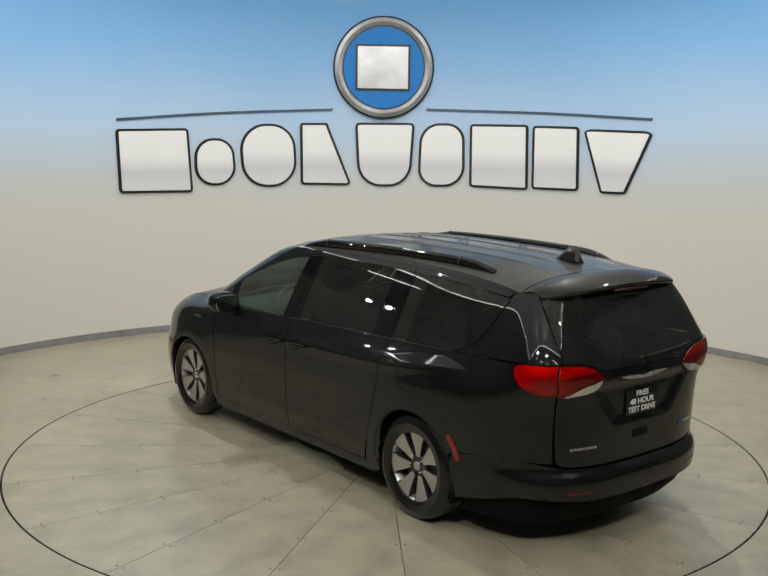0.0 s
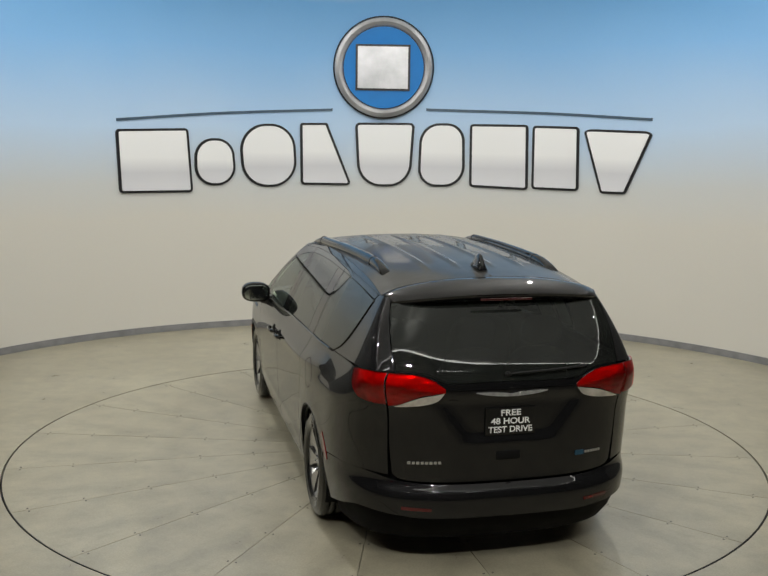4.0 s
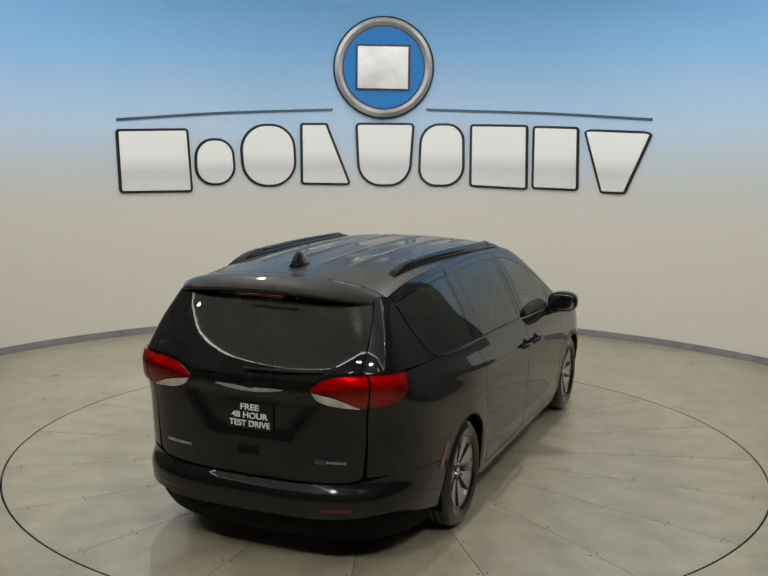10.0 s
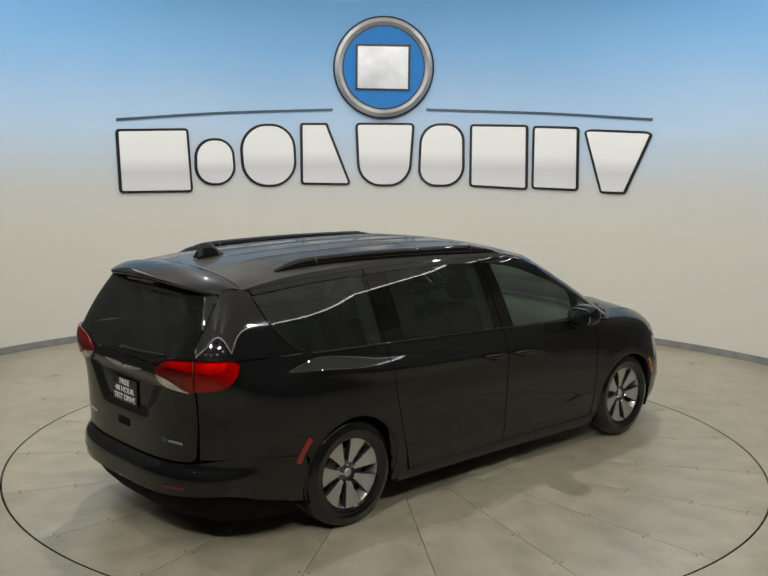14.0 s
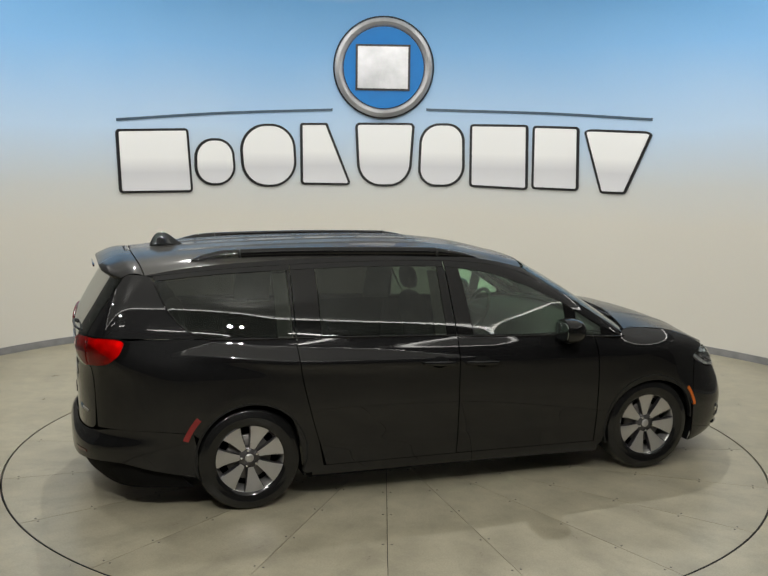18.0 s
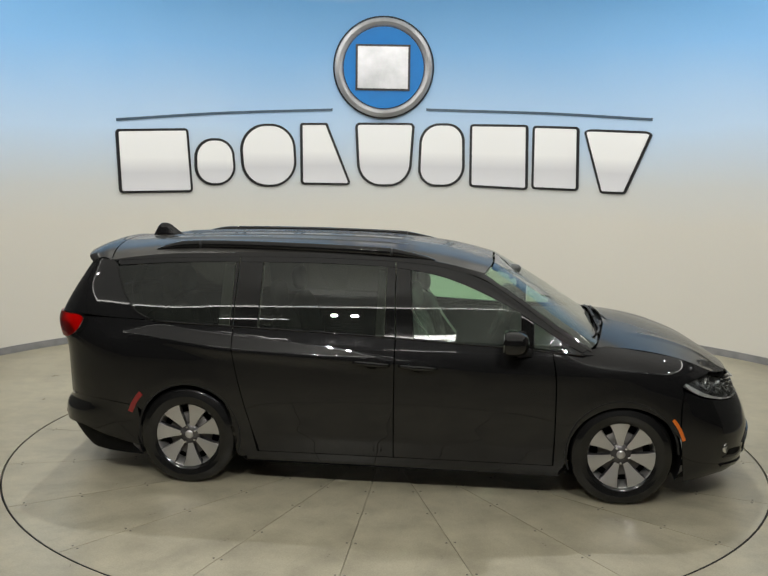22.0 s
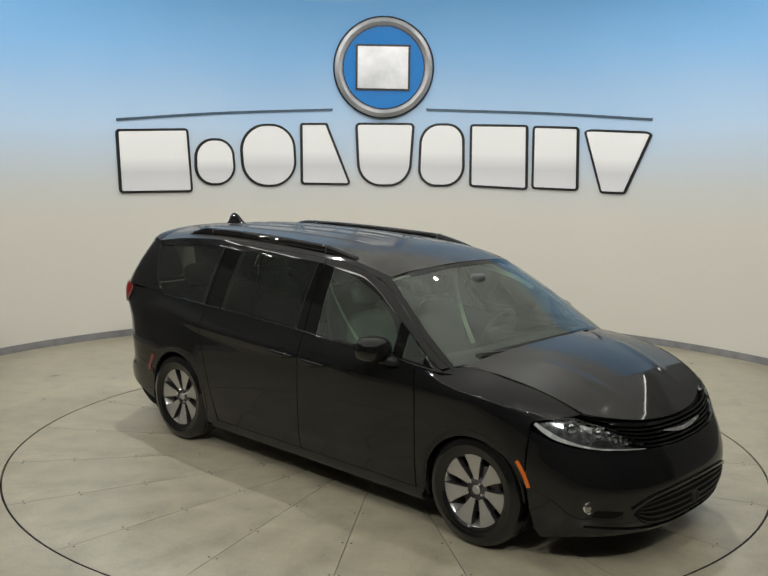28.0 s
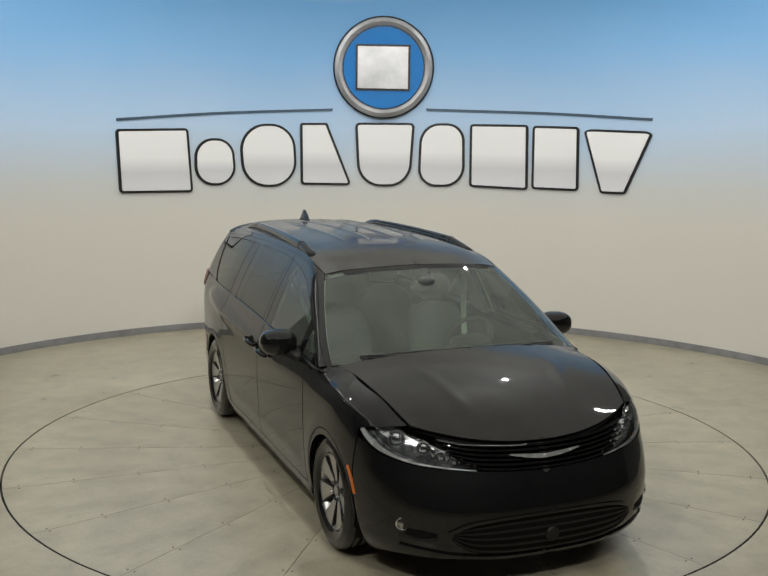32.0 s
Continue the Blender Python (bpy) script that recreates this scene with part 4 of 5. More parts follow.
EMBLEM = Matrix.Translation(on_wall(-1.1, 3.375, WALL_R - 0.055)) @ Euler((0, 0, radians(1.1))).to_matrix().to_4x4()
for name, prof, mat_, lab in (
        ("emblem_rim", [(0.50, 0.05), (0.655, 0.05), (0.655, 0.0), (0.635, -0.012), (0.50, -0.012)], M_INK, "black outer rim"),
        ("emblem_ring", [(0.53, -0.013), (0.634, -0.013), (0.626, -0.028), (0.583, -0.04), (0.54, -0.028), (0.53, -0.013)], M_RING, "brushed silver ring"),
        ("emblem_disc", [(0.0001, -0.016), (0.515, -0.016), (0.52, -0.010), (0.52, 0.04)], M_SKYDISC, "bright blue disc")):
    bm = lathe(prof, 72)
    bmesh.ops.transform(bm, matrix=EMBLEM, verts=list(bm.verts))
    flat_sharp(part(name, bm, mat_, sign, lab), 30)
for grow, y0, y1, mat_, nm in ((0.028, -0.017, -0.030, M_INK, "emblem_block_edge"), (0.0, -0.031, -0.045, M_RING, "emblem_block")):
    bm = bmesh.new()
    w, h = 0.325 + grow, 0.265 + grow
    for y in (y0, y1):
        for x, z in ((-w, -h), (w, -h), (w, h), (-w, h)):
            bm.verts.new((x - 0.01, y, z + 0.0))
    bm.verts.ensure_lookup_table()
    v = bm.verts
    for f in ((0, 1, 2, 3), (7, 6, 5, 4), (0, 4, 5, 1), (1, 5, 6, 2), (2, 6, 7, 3), (3, 7, 4, 0)):
        bm.faces.new([v[i] for i in f])
    bmesh.ops.recalc_face_normals(bm, faces=list(bm.faces))
    bmesh.ops.transform(bm, matrix=EMBLEM, verts=list(bm.verts))
    part(nm, bm, mat_, sign, "plain silver block" if grow == 0 else "black edging", smooth=False)


# ---- minivan: inner hull, wheel wells, floor pan ----
HOLES = ((REAR_HUB + 0.014, 0.37, 0.392), (FRONT_HUB, 0.37, 0.405))
bm = bmesh.new()
for sx in (1, -1):
    cols = []
    for z in [0.17, 0.24, 0.32, 0.40, 0.48, 0.56, 0.64, 0.72, 0.78, 0.84, 0.92, 1.0, 1.06, 1.11]:
        xm, y1, lf, nf, y0, lr, nr = plan(z, "lo")
        row = []
        ss = [y0 - lr * math.pi / 2 * (1 - i / 14) for i in range(14)] + [y0 + (y1 - y0) * i / 60 for i in range(60)] + [y1 + lf * math.pi / 2 * i / 14 for i in range(15)]
        for s in ss:
            p = shell(s, z, "lo")
            y = p.y - 0.11 * step(1.9, 2.3, p.y) + 0.035 * step(-2.1, -2.3, p.y)
            row.append(bm.verts.new((p.x * 0.962 * sx, y, z)))
        cols.append(row)
    for a, b in zip(cols, cols[1:]):
        for i in range(len(a) - 1):
            c = (a[i].co + a[i + 1].co + b[i].co + b[i + 1].co) / 4
            if abs(c.x) > 0.55 and any((c.y - hy) ** 2 + (c.z - hz) ** 2 < (hr + 0.045) ** 2 for hy, hz, hr in HOLES):
                continue
            if c.y > 1.40 and max(v.co.z for v in (a[i], b[i])) > side_z(max(c.y, 1.57)) - 0.10:
                continue
            f = (a[i], a[i + 1], b[i + 1], b[i])
            try:
                bm.faces.new(f if sx > 0 else f[::-1])
            except ValueError:
                pass
part("inner_hull", bm, M_UNDER, car, "matt black inner body")
part("floor_pan", box_bm(-0.62, 0.62, -2.15, 2.25, 0.19, 0.23, 0.02), M_UNDER, car)
for hy, hz, hr in HOLES:
    bm = bmesh.new()
    rows = []
    for i in range(25):
        a = radians(-25 + 230 * i / 24)
        y, z = hy + (hr + 0.004) * math.cos(a), hz + (hr + 0.004) * math.sin(a)
        rows.append([bm.verts.new((x, y, z)) for x in (0.55, 0.75, 0.955)])
    for a, b in zip(rows, rows[1:]):
        bm.faces.new((a[0], a[1], b[1], b[0]))
        bm.faces.new((a[1], a[2], b[2], b[1]))
    bm.faces.new([r[0] for r in rows])
    pair("wheel_liner", bm, M_UNDER)
# dark covers under the hood and along the cowl
bm = grid_mesh([[Vector((p.x * 0.97, p.y, p.z - 0.035)) for p in r] for r in hood_rows[::3]], 0.0, mirror=True)
part("engine_cover", bm, M_UNDER, car)
bm = grid_mesh([[Vector((x, 1.70 - 0.16 * (x / 0.85) ** 2 - 0.10 * k, 1.125 - 0.03 * (x / 0.85) ** 2 + 0.004 * k)) for x in np.linspace(0, 0.86, 12)] for k in range(3)], 0.0, mirror=True, flip=True)
part("cowl", bm, M_TRIM, car, "black plastic cowl under the wipers")

# ---- minivan: wheels ----
def wheel(place, left, phase):
    holder = new("wheel")
    holder.parent = car
    holder.matrix_basis = pose(*place, phase, 0, 0) if not left else pose(*place, 0, 0, 180) @ pose(0, 0, 0, phase, 0, 0)
    holder["label"] = "seven-spoke machined alloy wheel with black tyre"
    return holder


tyre_prof = [(0.232, -0.100), (0.250, -0.112), (0.290, -0.119), (0.322, -0.114), (0.343, -0.100), (0.352, -0.084), (0.3555, -0.066), (0.3555, -0.052), (0.347, -0.050), (0.347, -0.043),
             (0.356, -0.041), (0.356, -0.006), (0.347, -0.004), (0.347, 0.004), (0.356, 0.006), (0.356, 0.041), (0.347, 0.043), (0.347, 0.050), (0.3555, 0.052), (0.3555, 0.066), (0.352, 0.084),
             (0.343, 0.100), (0.336, 0.106), (0.333, 0.1065), (0.322, 0.114), (0.300, 0.1185), (0.296, 0.1205), (0.290, 0.1205), (0.286, 0.1185), (0.262, 0.1165), (0.250, 0.112), (0.240, 0.104), (0.232, 0.098)]
rim_prof = [(0.238, 0.099), (0.246, 0.104), (0.249, 0.100), (0.247, 0.094), (0.236, 0.092), (0.228, 0.080), (0.222, 0.05), (0.212, 0.02), (0.208, -0.06), (0.230, -0.09), (0.238, -0.095)]
TYRE, RIM = lathe(tyre_prof, 72, "x"), lathe(rim_prof, 56, "x")
DISC = lathe([(0.06, 0.030), (0.155, 0.030), (0.157, 0.027), (0.157, 0.008), (0.06, 0.008)], 40, "x")
HUBP = lathe([(0.0001, 0.070), (0.034, 0.070), (0.040, 0.066), (0.072, 0.062), (0.080, 0.050), (0.082, 0.0)], 36, "x")
CAP = lathe([(0.0001, 0.079), (0.018, 0.078), (0.028, 0.074), (0.031, 0.069)], 28, "x")


def spoke_bm():
    """One broad flat spoke: bright machined face, dark flanks."""
    bm = bmesh.new()
    rs = [0.066, 0.10, 0.14, 0.18, 0.215, 0.239]
    hw = [0.019, 0.028, 0.040, 0.0535, 0.066, 0.0735]
    xs = [0.068, 0.072, 0.079, 0.086, 0.091, 0.094]
    rows = []
    for r, w, x in zip(rs, hw, xs):
        row = []
        for k, dx in ((-1.0, -0.042), (-1.0, -0.003), (-0.93, 0.0), (-0.4, 0.0012), (0.4, 0.0012), (0.93, 0.0), (1.0, -0.003), (1.0, -0.042)):
            c = k * w
            rr = math.sqrt(max(r * r - c * c, 0.0)) if r > 0.2 else r
            row.append(bm.verts.new((x + dx, c, rr)))
        rows.append(row)
    for a, b in zip(rows, rows[1:]):
        for k in range(7):
            f = bm.faces.new((a[k], b[k], b[k + 1], a[k + 1]))
            f.material_index = 0 if 1 < k < 5 else 1
    bmesh.ops.recalc_face_normals(bm, faces=list(bm.faces))
    for f in bm.faces:
        if f.normal.x < -0.5:
            f.normal_flip()
    return bm


SPOKE = spoke_bm()
NUT = lathe([(0.0001, 0.088), (0.007, 0.088), (0.0095, 0.084), (0.0105, 0.066)], 6, "x")
meshes = {}
for hy, left, phase in ((FRONT_HUB, False, 17.4), (REAR_HUB, False, -5.0), (FRONT_HUB, True, 31.0), (REAR_HUB, True, 8.0)):
    w = wheel((-TRACK if left else TRACK, hy, 0.3565), left, 0)
    for name, bmx, mt, lab in (("tyre", TYRE, M_TYRE, "black rubber tyre"), ("rim", RIM, [M_SILVER], ""), ("brake_disc", DISC, M_STEEL, ""), ("hub", HUBP, M_HUB, ""), ("centre_cap", CAP, M_SILVER, "")):
        if name not in meshes:
            o = part(name, bmx, mt, w, lab)
            meshes[name] = o.data
        else:
            o = new(name, meshes[name])
            o.parent = w
            if lab:
                o["label"] = lab
    for i in range(7):
        if "spoke" not in meshes:
            o = flat_sharp(part("spoke", SPOKE, [M_SILVER, M_GUN], w), 30)
            meshes["spoke"] = o.data
        else:
            o = new("spoke", meshes["spoke"])
            o.parent = w
        o.rotation_euler[0] = radians((phase - 90 + 25.7) + 360 / 7 * i)
    for i in range(5):
        if "nut" not in meshes:
            o = part("wheel_nut", NUT, M_CHROME, w, smooth=False)
            meshes["nut"] = o.data
        else:
            o = new("wheel_nut", meshes["nut"])
            o.parent = w
        a = radians(phase + 72 * i + 36)
        o.location = (0, 0.057 * math.cos(a), 0.057 * math.sin(a))
    part("well_shade", lathe([(0.0001, -0.02), (0.21, -0.02), (0.211, -0.03)], 32, "x"), M_UNDER, w)


# ---- minivan: lamps ----
# rear lamps: a part on the tailgate and a part round the corner, each a ribbed bright bowl under a clear red lens
def bowl_ribs(p):
    return 0.0016 * math.sin(p.z * 210) + 0.0022 * math.cos(p.x * 46 + p.z * 30)


def bowl_dish(p):
    return 0.0050 * math.exp(-((p.y + 2.22) ** 2 + (p.z - 1.12) ** 2) / 0.0022) + 0.0012 * math.cos(p.y * 90 - p.z * 50)


in_lo = R_((0.425, 1.092), (0.49, 1.086), (0.57, 1.076), (0.64, 1.052), (0.70, 1.028), (0.757, 1.018))
in_hi = R_((0.425, 1.112), (0.50, 1.160), (0.60, 1.190), (0.757, 1.204))
lamp = dict(nu=30, nv=18, rim=0.012)
pair("tail_lamp_bowl", panel(in_lo, in_hi, [in_lo[0], in_hi[0]], [in_lo[-1], in_hi[-1]], lift=0.008, relief=bowl_ribs, **lamp), M_BOWL)
pair("tail_lamp_inner", panel(in_lo, in_hi, [in_lo[0], in_hi[0]], [in_lo[-1], in_hi[-1]], lift=0.016, **lamp), M_RED, "bright red tail lamp lens")
rev_lo = R_((0.430, 1.086), (0.47, 1.042), (0.55, 1.020), (0.65, 1.014), (0.725, 1.012))
rev_hi = R_((0.432, 1.090), (0.49, 1.083), (0.57, 1.073), (0.65, 1.049), (0.725, 1.016))
pair("reversing_lamp", panel(rev_lo, rev_hi, [rev_lo[0], rev_hi[0]], [rev_lo[-1], rev_hi[-1]], nu=20, nv=6, lift=0.012, rim=0.02), M_WHITE, "whitish reversing lamp lens")
end_lo = [*R_((0.767, 1.026)), *Y((-2.29, 1.032), (-2.23, 1.048), (-2.17, 1.098), (-2.142, 1.146))]
end_hi = [*R_((0.767, 1.204)), *Y((-2.26, 1.206), (-2.20, 1.203), (-2.155, 1.194), (-2.132, 1.176))]
pair("tail_lamp_bowl", panel(end_lo, end_hi, [end_lo[0], end_hi[0]], [end_lo[-1], end_hi[-1]], lift=0.008, relief=bowl_dish, **lamp), M_BOWL)
pair("tail_lamp_outer", panel(end_lo, end_hi, [end_lo[0], end_hi[0]], [end_lo[-1], end_hi[-1]], lift=0.016, **lamp), M_RED, "red corner tail lamp lens")
sur_lo = R_((0.410, 1.085), (0.47, 1.030), (0.60, 1.006), (0.757, 1.000))
sur_hi = R_((0.410, 1.105), (0.47, 1.158), (0.60, 1.202), (0.757, 1.2065))
pair("tail_lamp_surround", panel(sur_lo, sur_hi, [sur_lo[0], sur_hi[0]], [sur_lo[-1], sur_hi[-1]], nu=16, nv=8, lift=0.004, rim=0.01), M_GLOSS, "gloss black lamp surround")
out_lo = [*R_((0.767, 1.010)), *Y((-2.28, 1.017), (-2.20, 1.034), (-2.135, 1.092), (-2.100, 1.150))]
out_hi = [*R_((0.767, 1.2075)), *Y((-2.25, 1.2095), (-2.19, 1.2075), (-2.135, 1.199), (-2.092, 1.182))]
pair("tail_lamp_surround", panel(out_lo, out_hi, [out_lo[0], out_hi[0]], [out_lo[-1], out_hi[-1]], nu=16, nv=8, lift=0.004, rim=0.01), M_GLOSS, "gloss black lamp surround")
pair("bumper_reflector", panel(R_((0.500, 0.392), (0.680, 0.398)), R_((0.500, 0.412), (0.680, 0.420)), R_((0.500, 0.392), (0.500, 0.412)), R_((0.680, 0.398), (0.680, 0.420)), nu=8, nv=2, lift=0.003, rim=0.01), M_REDDARK, "dark red bumper reflector")


def arc_strip(cy, cz, r0, r1, a0, a1):
    return panel(Y(*arch(cy, cz, r0, a0, a1, 6)), Y(*arch(cy, cz, r1, a0, a1, 6)), Y((cy + r0 * math.cos(radians(a0)), cz + r0 * math.sin(radians(a0))), (cy + r1 * math.cos(radians(a0)), cz + r1 * math.sin(radians(a0)))),
                 Y((cy + r0 * math.cos(radians(a1)), cz + r0 * math.sin(radians(a1))), (cy + r1 * math.cos(radians(a1)), cz + r1 * math.sin(radians(a1)))), nu=10, nv=3, lift=0.004, rim=0.012)


pair("front_side_marker", arc_strip(1.757, 0.36, 0.419, 0.446, 40, 17), M_AMBER, "amber side marker lamp")
pair("rear_side_marker", arc_strip(-1.332, 0.36, 0.436, 0.476, 160, 138), M_MARKER, "dark red side marker lamp")
# wheel-arch lips
pair("arch_lip", panel(Y(*arch(1.757, 0.372, 0.378, 200, 2, 16)), Y(*arch(1.757, 0.372, 0.391, 200, 2, 16)), Y(*arch(1.757, 0.372, 0.378, 200, 200, 1)[:1], *arch(1.757, 0.372, 0.391, 200, 200, 1)[:1]), Y(*arch(1.757, 0.372, 0.378, 2, 2, 1)[:1], *arch(1.757, 0.372, 0.391, 2, 2, 1)[:1]), nu=30, nv=2, gap=0.0, lift=0.001, rim=0.03), M_TRIM)
pair("arch_lip", panel(Y(*arch(-1.318, 0.372, 0.371, 200, -20, 16)), Y(*arch(-1.318, 0.372, 0.384, 200, -20, 16)), Y(*arch(-1.318, 0.372, 0.371, 200, 200, 1)[:1], *arch(-1.318, 0.372, 0.384, 200, 200, 1)[:1]), Y(*arch(-1.318, 0.372, 0.371, -20, -20, 1)[:1], *arch(-1.318, 0.372, 0.384, -20, -20, 1)[:1]), nu=30, nv=2, gap=0.0, lift=0.001, rim=0.03), M_TRIM)

M_HOUSING = surface("headlamp_inner", (0.48, 0.48, 0.49), 0.16, 0.9, vary=0.7, scale=30)
# headlamps: dark housing, two round lenses, bright strip along the lower edge, clear cover
hl_low = [*Y((2.165, 0.868), (2.22, 0.825), (2.31, 0.782)), *F((0.76, 0.742), (0.60, 0.724), (0.42, 0.709))]
hl_top = [*Y((2.172, 0.884), (2.25, 0.913), (2.34, 0.918)), *F((0.72, 0.893), (0.58, 0.835), (0.41, 0.721))]
hl_l, hl_r = [hl_low[0], hl_top[0]], [hl_low[-1], hl_top[-1]]
pair("headlamp_cover", panel(hl_low, hl_top, hl_l, hl_r, nu=26, nv=10, rim=0.004, lift=0.001), M_LENS, "clear headlamp cover")
pair("headlamp_housing", panel(hl_low, hl_top, hl_l, hl_r, nu=26, nv=10, rim=0.0, lift=-0.05), M_HOUSING, "dark headlamp housing")
hl_mid = [*Y((2.176, 0.882), (2.250, 0.842), (2.335, 0.798)), *F((0.757, 0.753), (0.60, 0.733), (0.42, 0.713))]
pair("headlamp_strip", panel(hl_low, hl_mid, [hl_low[0], hl_mid[0]], [hl_low[-1], hl_mid[-1]], nu=26, nv=3, rim=0.02, lift=-0.006), M_SATIN, "bright strip along the headlamp's lower edge")
for p, r in ((("y", 2.375, 0.850), 0.044), (("f", 0.69, 0.815), 0.036)):
    c = on(p, "lo")
    n = Vector((0.45, 0.85, 0.1)).normalized()
    m = look(c - n * 0.045, c + n)
    rings = lathe([(r * 1.12, 0.02), (r * 1.10, -0.010), (r * 1.0, -0.014), (r * 0.92, 0.01)], 24, "z")
    bmesh.ops.transform(rings, matrix=m, verts=list(rings.verts))
    pair("headlamp_bezel", rings, M_HOUSING)
    ball = lathe([(0.0001, -0.022), (r * 0.4, -0.019), (r * 0.7, -0.012), (r * 0.93, 0.0)], 24, "z")
    bmesh.ops.transform(ball, matrix=m, verts=list(ball.verts))
    pair("headlamp_projector", ball, M_CHROME, "round projector lens")

# grille: dark back, five fins, bright winged badge
g_low = F((0, 0.690), (0.2, 0.696), (0.40, 0.711), (0.50, 0.735))
g_top = F((0, 0.834), (0.25, 0.842), (0.45, 0.858), (0.62, 0.885))
part("grille_back", panel(g_low, g_top, [g_low[0], g_top[0]], [g_low[-1], g_top[-1]], nu=16, nv=6, mirror=True, rim=0.0, lift=-0.05), M_UNDER, car)
for i in range(6):
    a, b = (i + 0.12) / 6, (i + 0.62) / 6
    mixp = lambda k: [("f", p[1] * (1 - k) + q[1] * k, p[2] * (1 - k) + q[2] * k) for p, q in zip(g_low, g_top)]
    lo, hi = mixp(a), mixp(b)
    part("grille_fin", panel(lo, hi, [lo[0], hi[0]], [lo[-1], hi[-1]], nu=20, nv=3, mirror=True, gap=0.0, rim=0.04, lift=-0.004 - 0.002 * (i % 2)), M_GLOSS, car, "gloss black grille fin")
part("front_badge", panel(F((0, 0.740), (0.08, 0.747), (0.16, 0.761), (0.225, 0.776)), F((0, 0.766), (0.08, 0.772), (0.16, 0.778), (0.225, 0.782)), F((0, 0.744), (0, 0.766)), F((0.225, 0.776), (0.225, 0.782)), nu=14, nv=3, mirror=True, gap=0.0, rim=0.012, lift=0.016), M_BADGE, car, "slim silver wing badge")
part("rear_badge", panel(R_((0, 1.054), (0.06, 1.056), (0.15, 1.064), (0.232, 1.078)), R_((0, 1.070), (0.06, 1.078), (0.15, 1.083), (0.232, 1.083)), R_((0, 1.054), (0, 1.070)), R_((0.232, 1.078), (0.232, 1.083)), nu=14, nv=3, mirror=True, gap=0.0, rim=0.012, lift=0.010), M_BADGE, car, "slim silver wing badge")

# lower grille, fog lamps and the round sensor
lg_low, lg_top = F((0, 0.232), (0.30, 0.240), (0.48, 0.270), (0.585, 0.345)), F((0, 0.450), (0.25, 0.446), (0.45, 0.425), (0.560, 0.388))
part("lower_grille_back", panel(lg_low, lg_top, [lg_low[0], lg_top[0]], [lg_low[-1], lg_top[-1]], nu=14, nv=4, mirror=True, gap=0.0, rim=0.0, lift=0.002), M_UNDER, car)
for i in range(5):
    mixp = lambda k: [("f", p[1] * (1 - k) + q[1] * k, p[2] * (1 - k) + q[2] * k) for p, q in zip(lg_low, lg_top)]
    lo, hi = mixp((i + 0.28) / 5), mixp((i + 0.55) / 5)
    part("lower_grille_slat", panel(lo, hi, [lo[0], hi[0]], [lo[-1], hi[-1]], nu=16, nv=2, mirror=True, gap=0.0, rim=0.012, lift=0.007), M_TRIM, car)
fr = F((0, 0.205), (0.28, 0.207), (0.55, 0.228), (0.70, 0.250), (0.81, 0.270))
fr2 = F((0, 0.226), (0.28, 0.229), (0.55, 0.250), (0.70, 0.272), (0.81, 0.284))
part("bumper_lip", panel(fr, fr2, [fr[0], fr2[0]], [fr[-1], fr2[-1]], nu=20, nv=2, mirror=True, gap=0.0, rim=0.02, lift=0.012), M_GLOSS, car)
up1, up2 = F((0, 0.456), (0.25, 0.452), (0.46, 0.430), (0.585, 0.380)), F((0, 0.470), (0.25, 0.466), (0.475, 0.444), (0.605, 0.388))
part("lower_grille_brow", panel(up1, up2, [up1[0], up2[0]], [up1[-1], up2[-1]], nu=24, nv=2, mirror=True, gap=0.0, rim=0.02, lift=0.014), M_PAINT, car)
c = on(("f", 0.812, 0.405), "lo")
n = Vector((0.56, 0.83, 0)).normalized()
m = look(c - n * 0.006, c + n)
bm = lathe([(0.037, 0.02), (0.037, -0.006), (0.032, -0.009), (0.029, -0.002)], 26, "z")
bmesh.ops.transform(bm, matrix=m, verts=list(bm.verts))
pair("fog_lamp_ring", bm, M_CHROME, "bright fog lamp ring")
bm = lathe([(0.0001, -0.009), (0.017, -0.007), (0.029, -0.002)], 22, "z")
bmesh.ops.transform(bm, matrix=m, verts=list(bm.verts))
pair("fog_lamp_glass", bm, M_HOUSING, "round fog lamp glass")
fp_lo, fp_hi = F((0.655, 0.352), (0.72, 0.338), (0.80, 0.350)), F((0.650, 0.372), (0.72, 0.384), (0.785, 0.388))
fs_lo = F((0.645, 0.338), (0.72, 0.322), (0.825, 0.336))
pair("fog_lamp_shelf", panel(fs_lo, fp_lo, [fs_lo[0], fp_lo[0]], [fs_lo[-1], fp_lo[-1]], nu=10, nv=2, gap=0.0, rim=0.012, lift=0.005), M_TRIM, "black lip under the fog lamp")
pair("fog_lamp_pocket", panel(fp_lo, fp_hi, [fp_lo[0], fp_hi[0]], [fp_lo[-1], fp_hi[-1]], nu=8, nv=3, gap=0.0, rim=0.0, lift=0.003), M_UNDER)
c = on(("f", 0.0, 0.335), "lo")
bm = lathe([(0.042, 0.03), (0.042, 0.0), (0.037, -0.008), (0.030, -0.009), (0.024, -0.003), (0.0001, -0.003)], 26, "z")
bmesh.ops.transform(bm, matrix=look(c + Vector((0, 0.012, 0)), c + Vector((0, 1, 0))), verts=list(bm.verts))
part("sensor", bm, M_TRIM, car, "round black sensor cover")

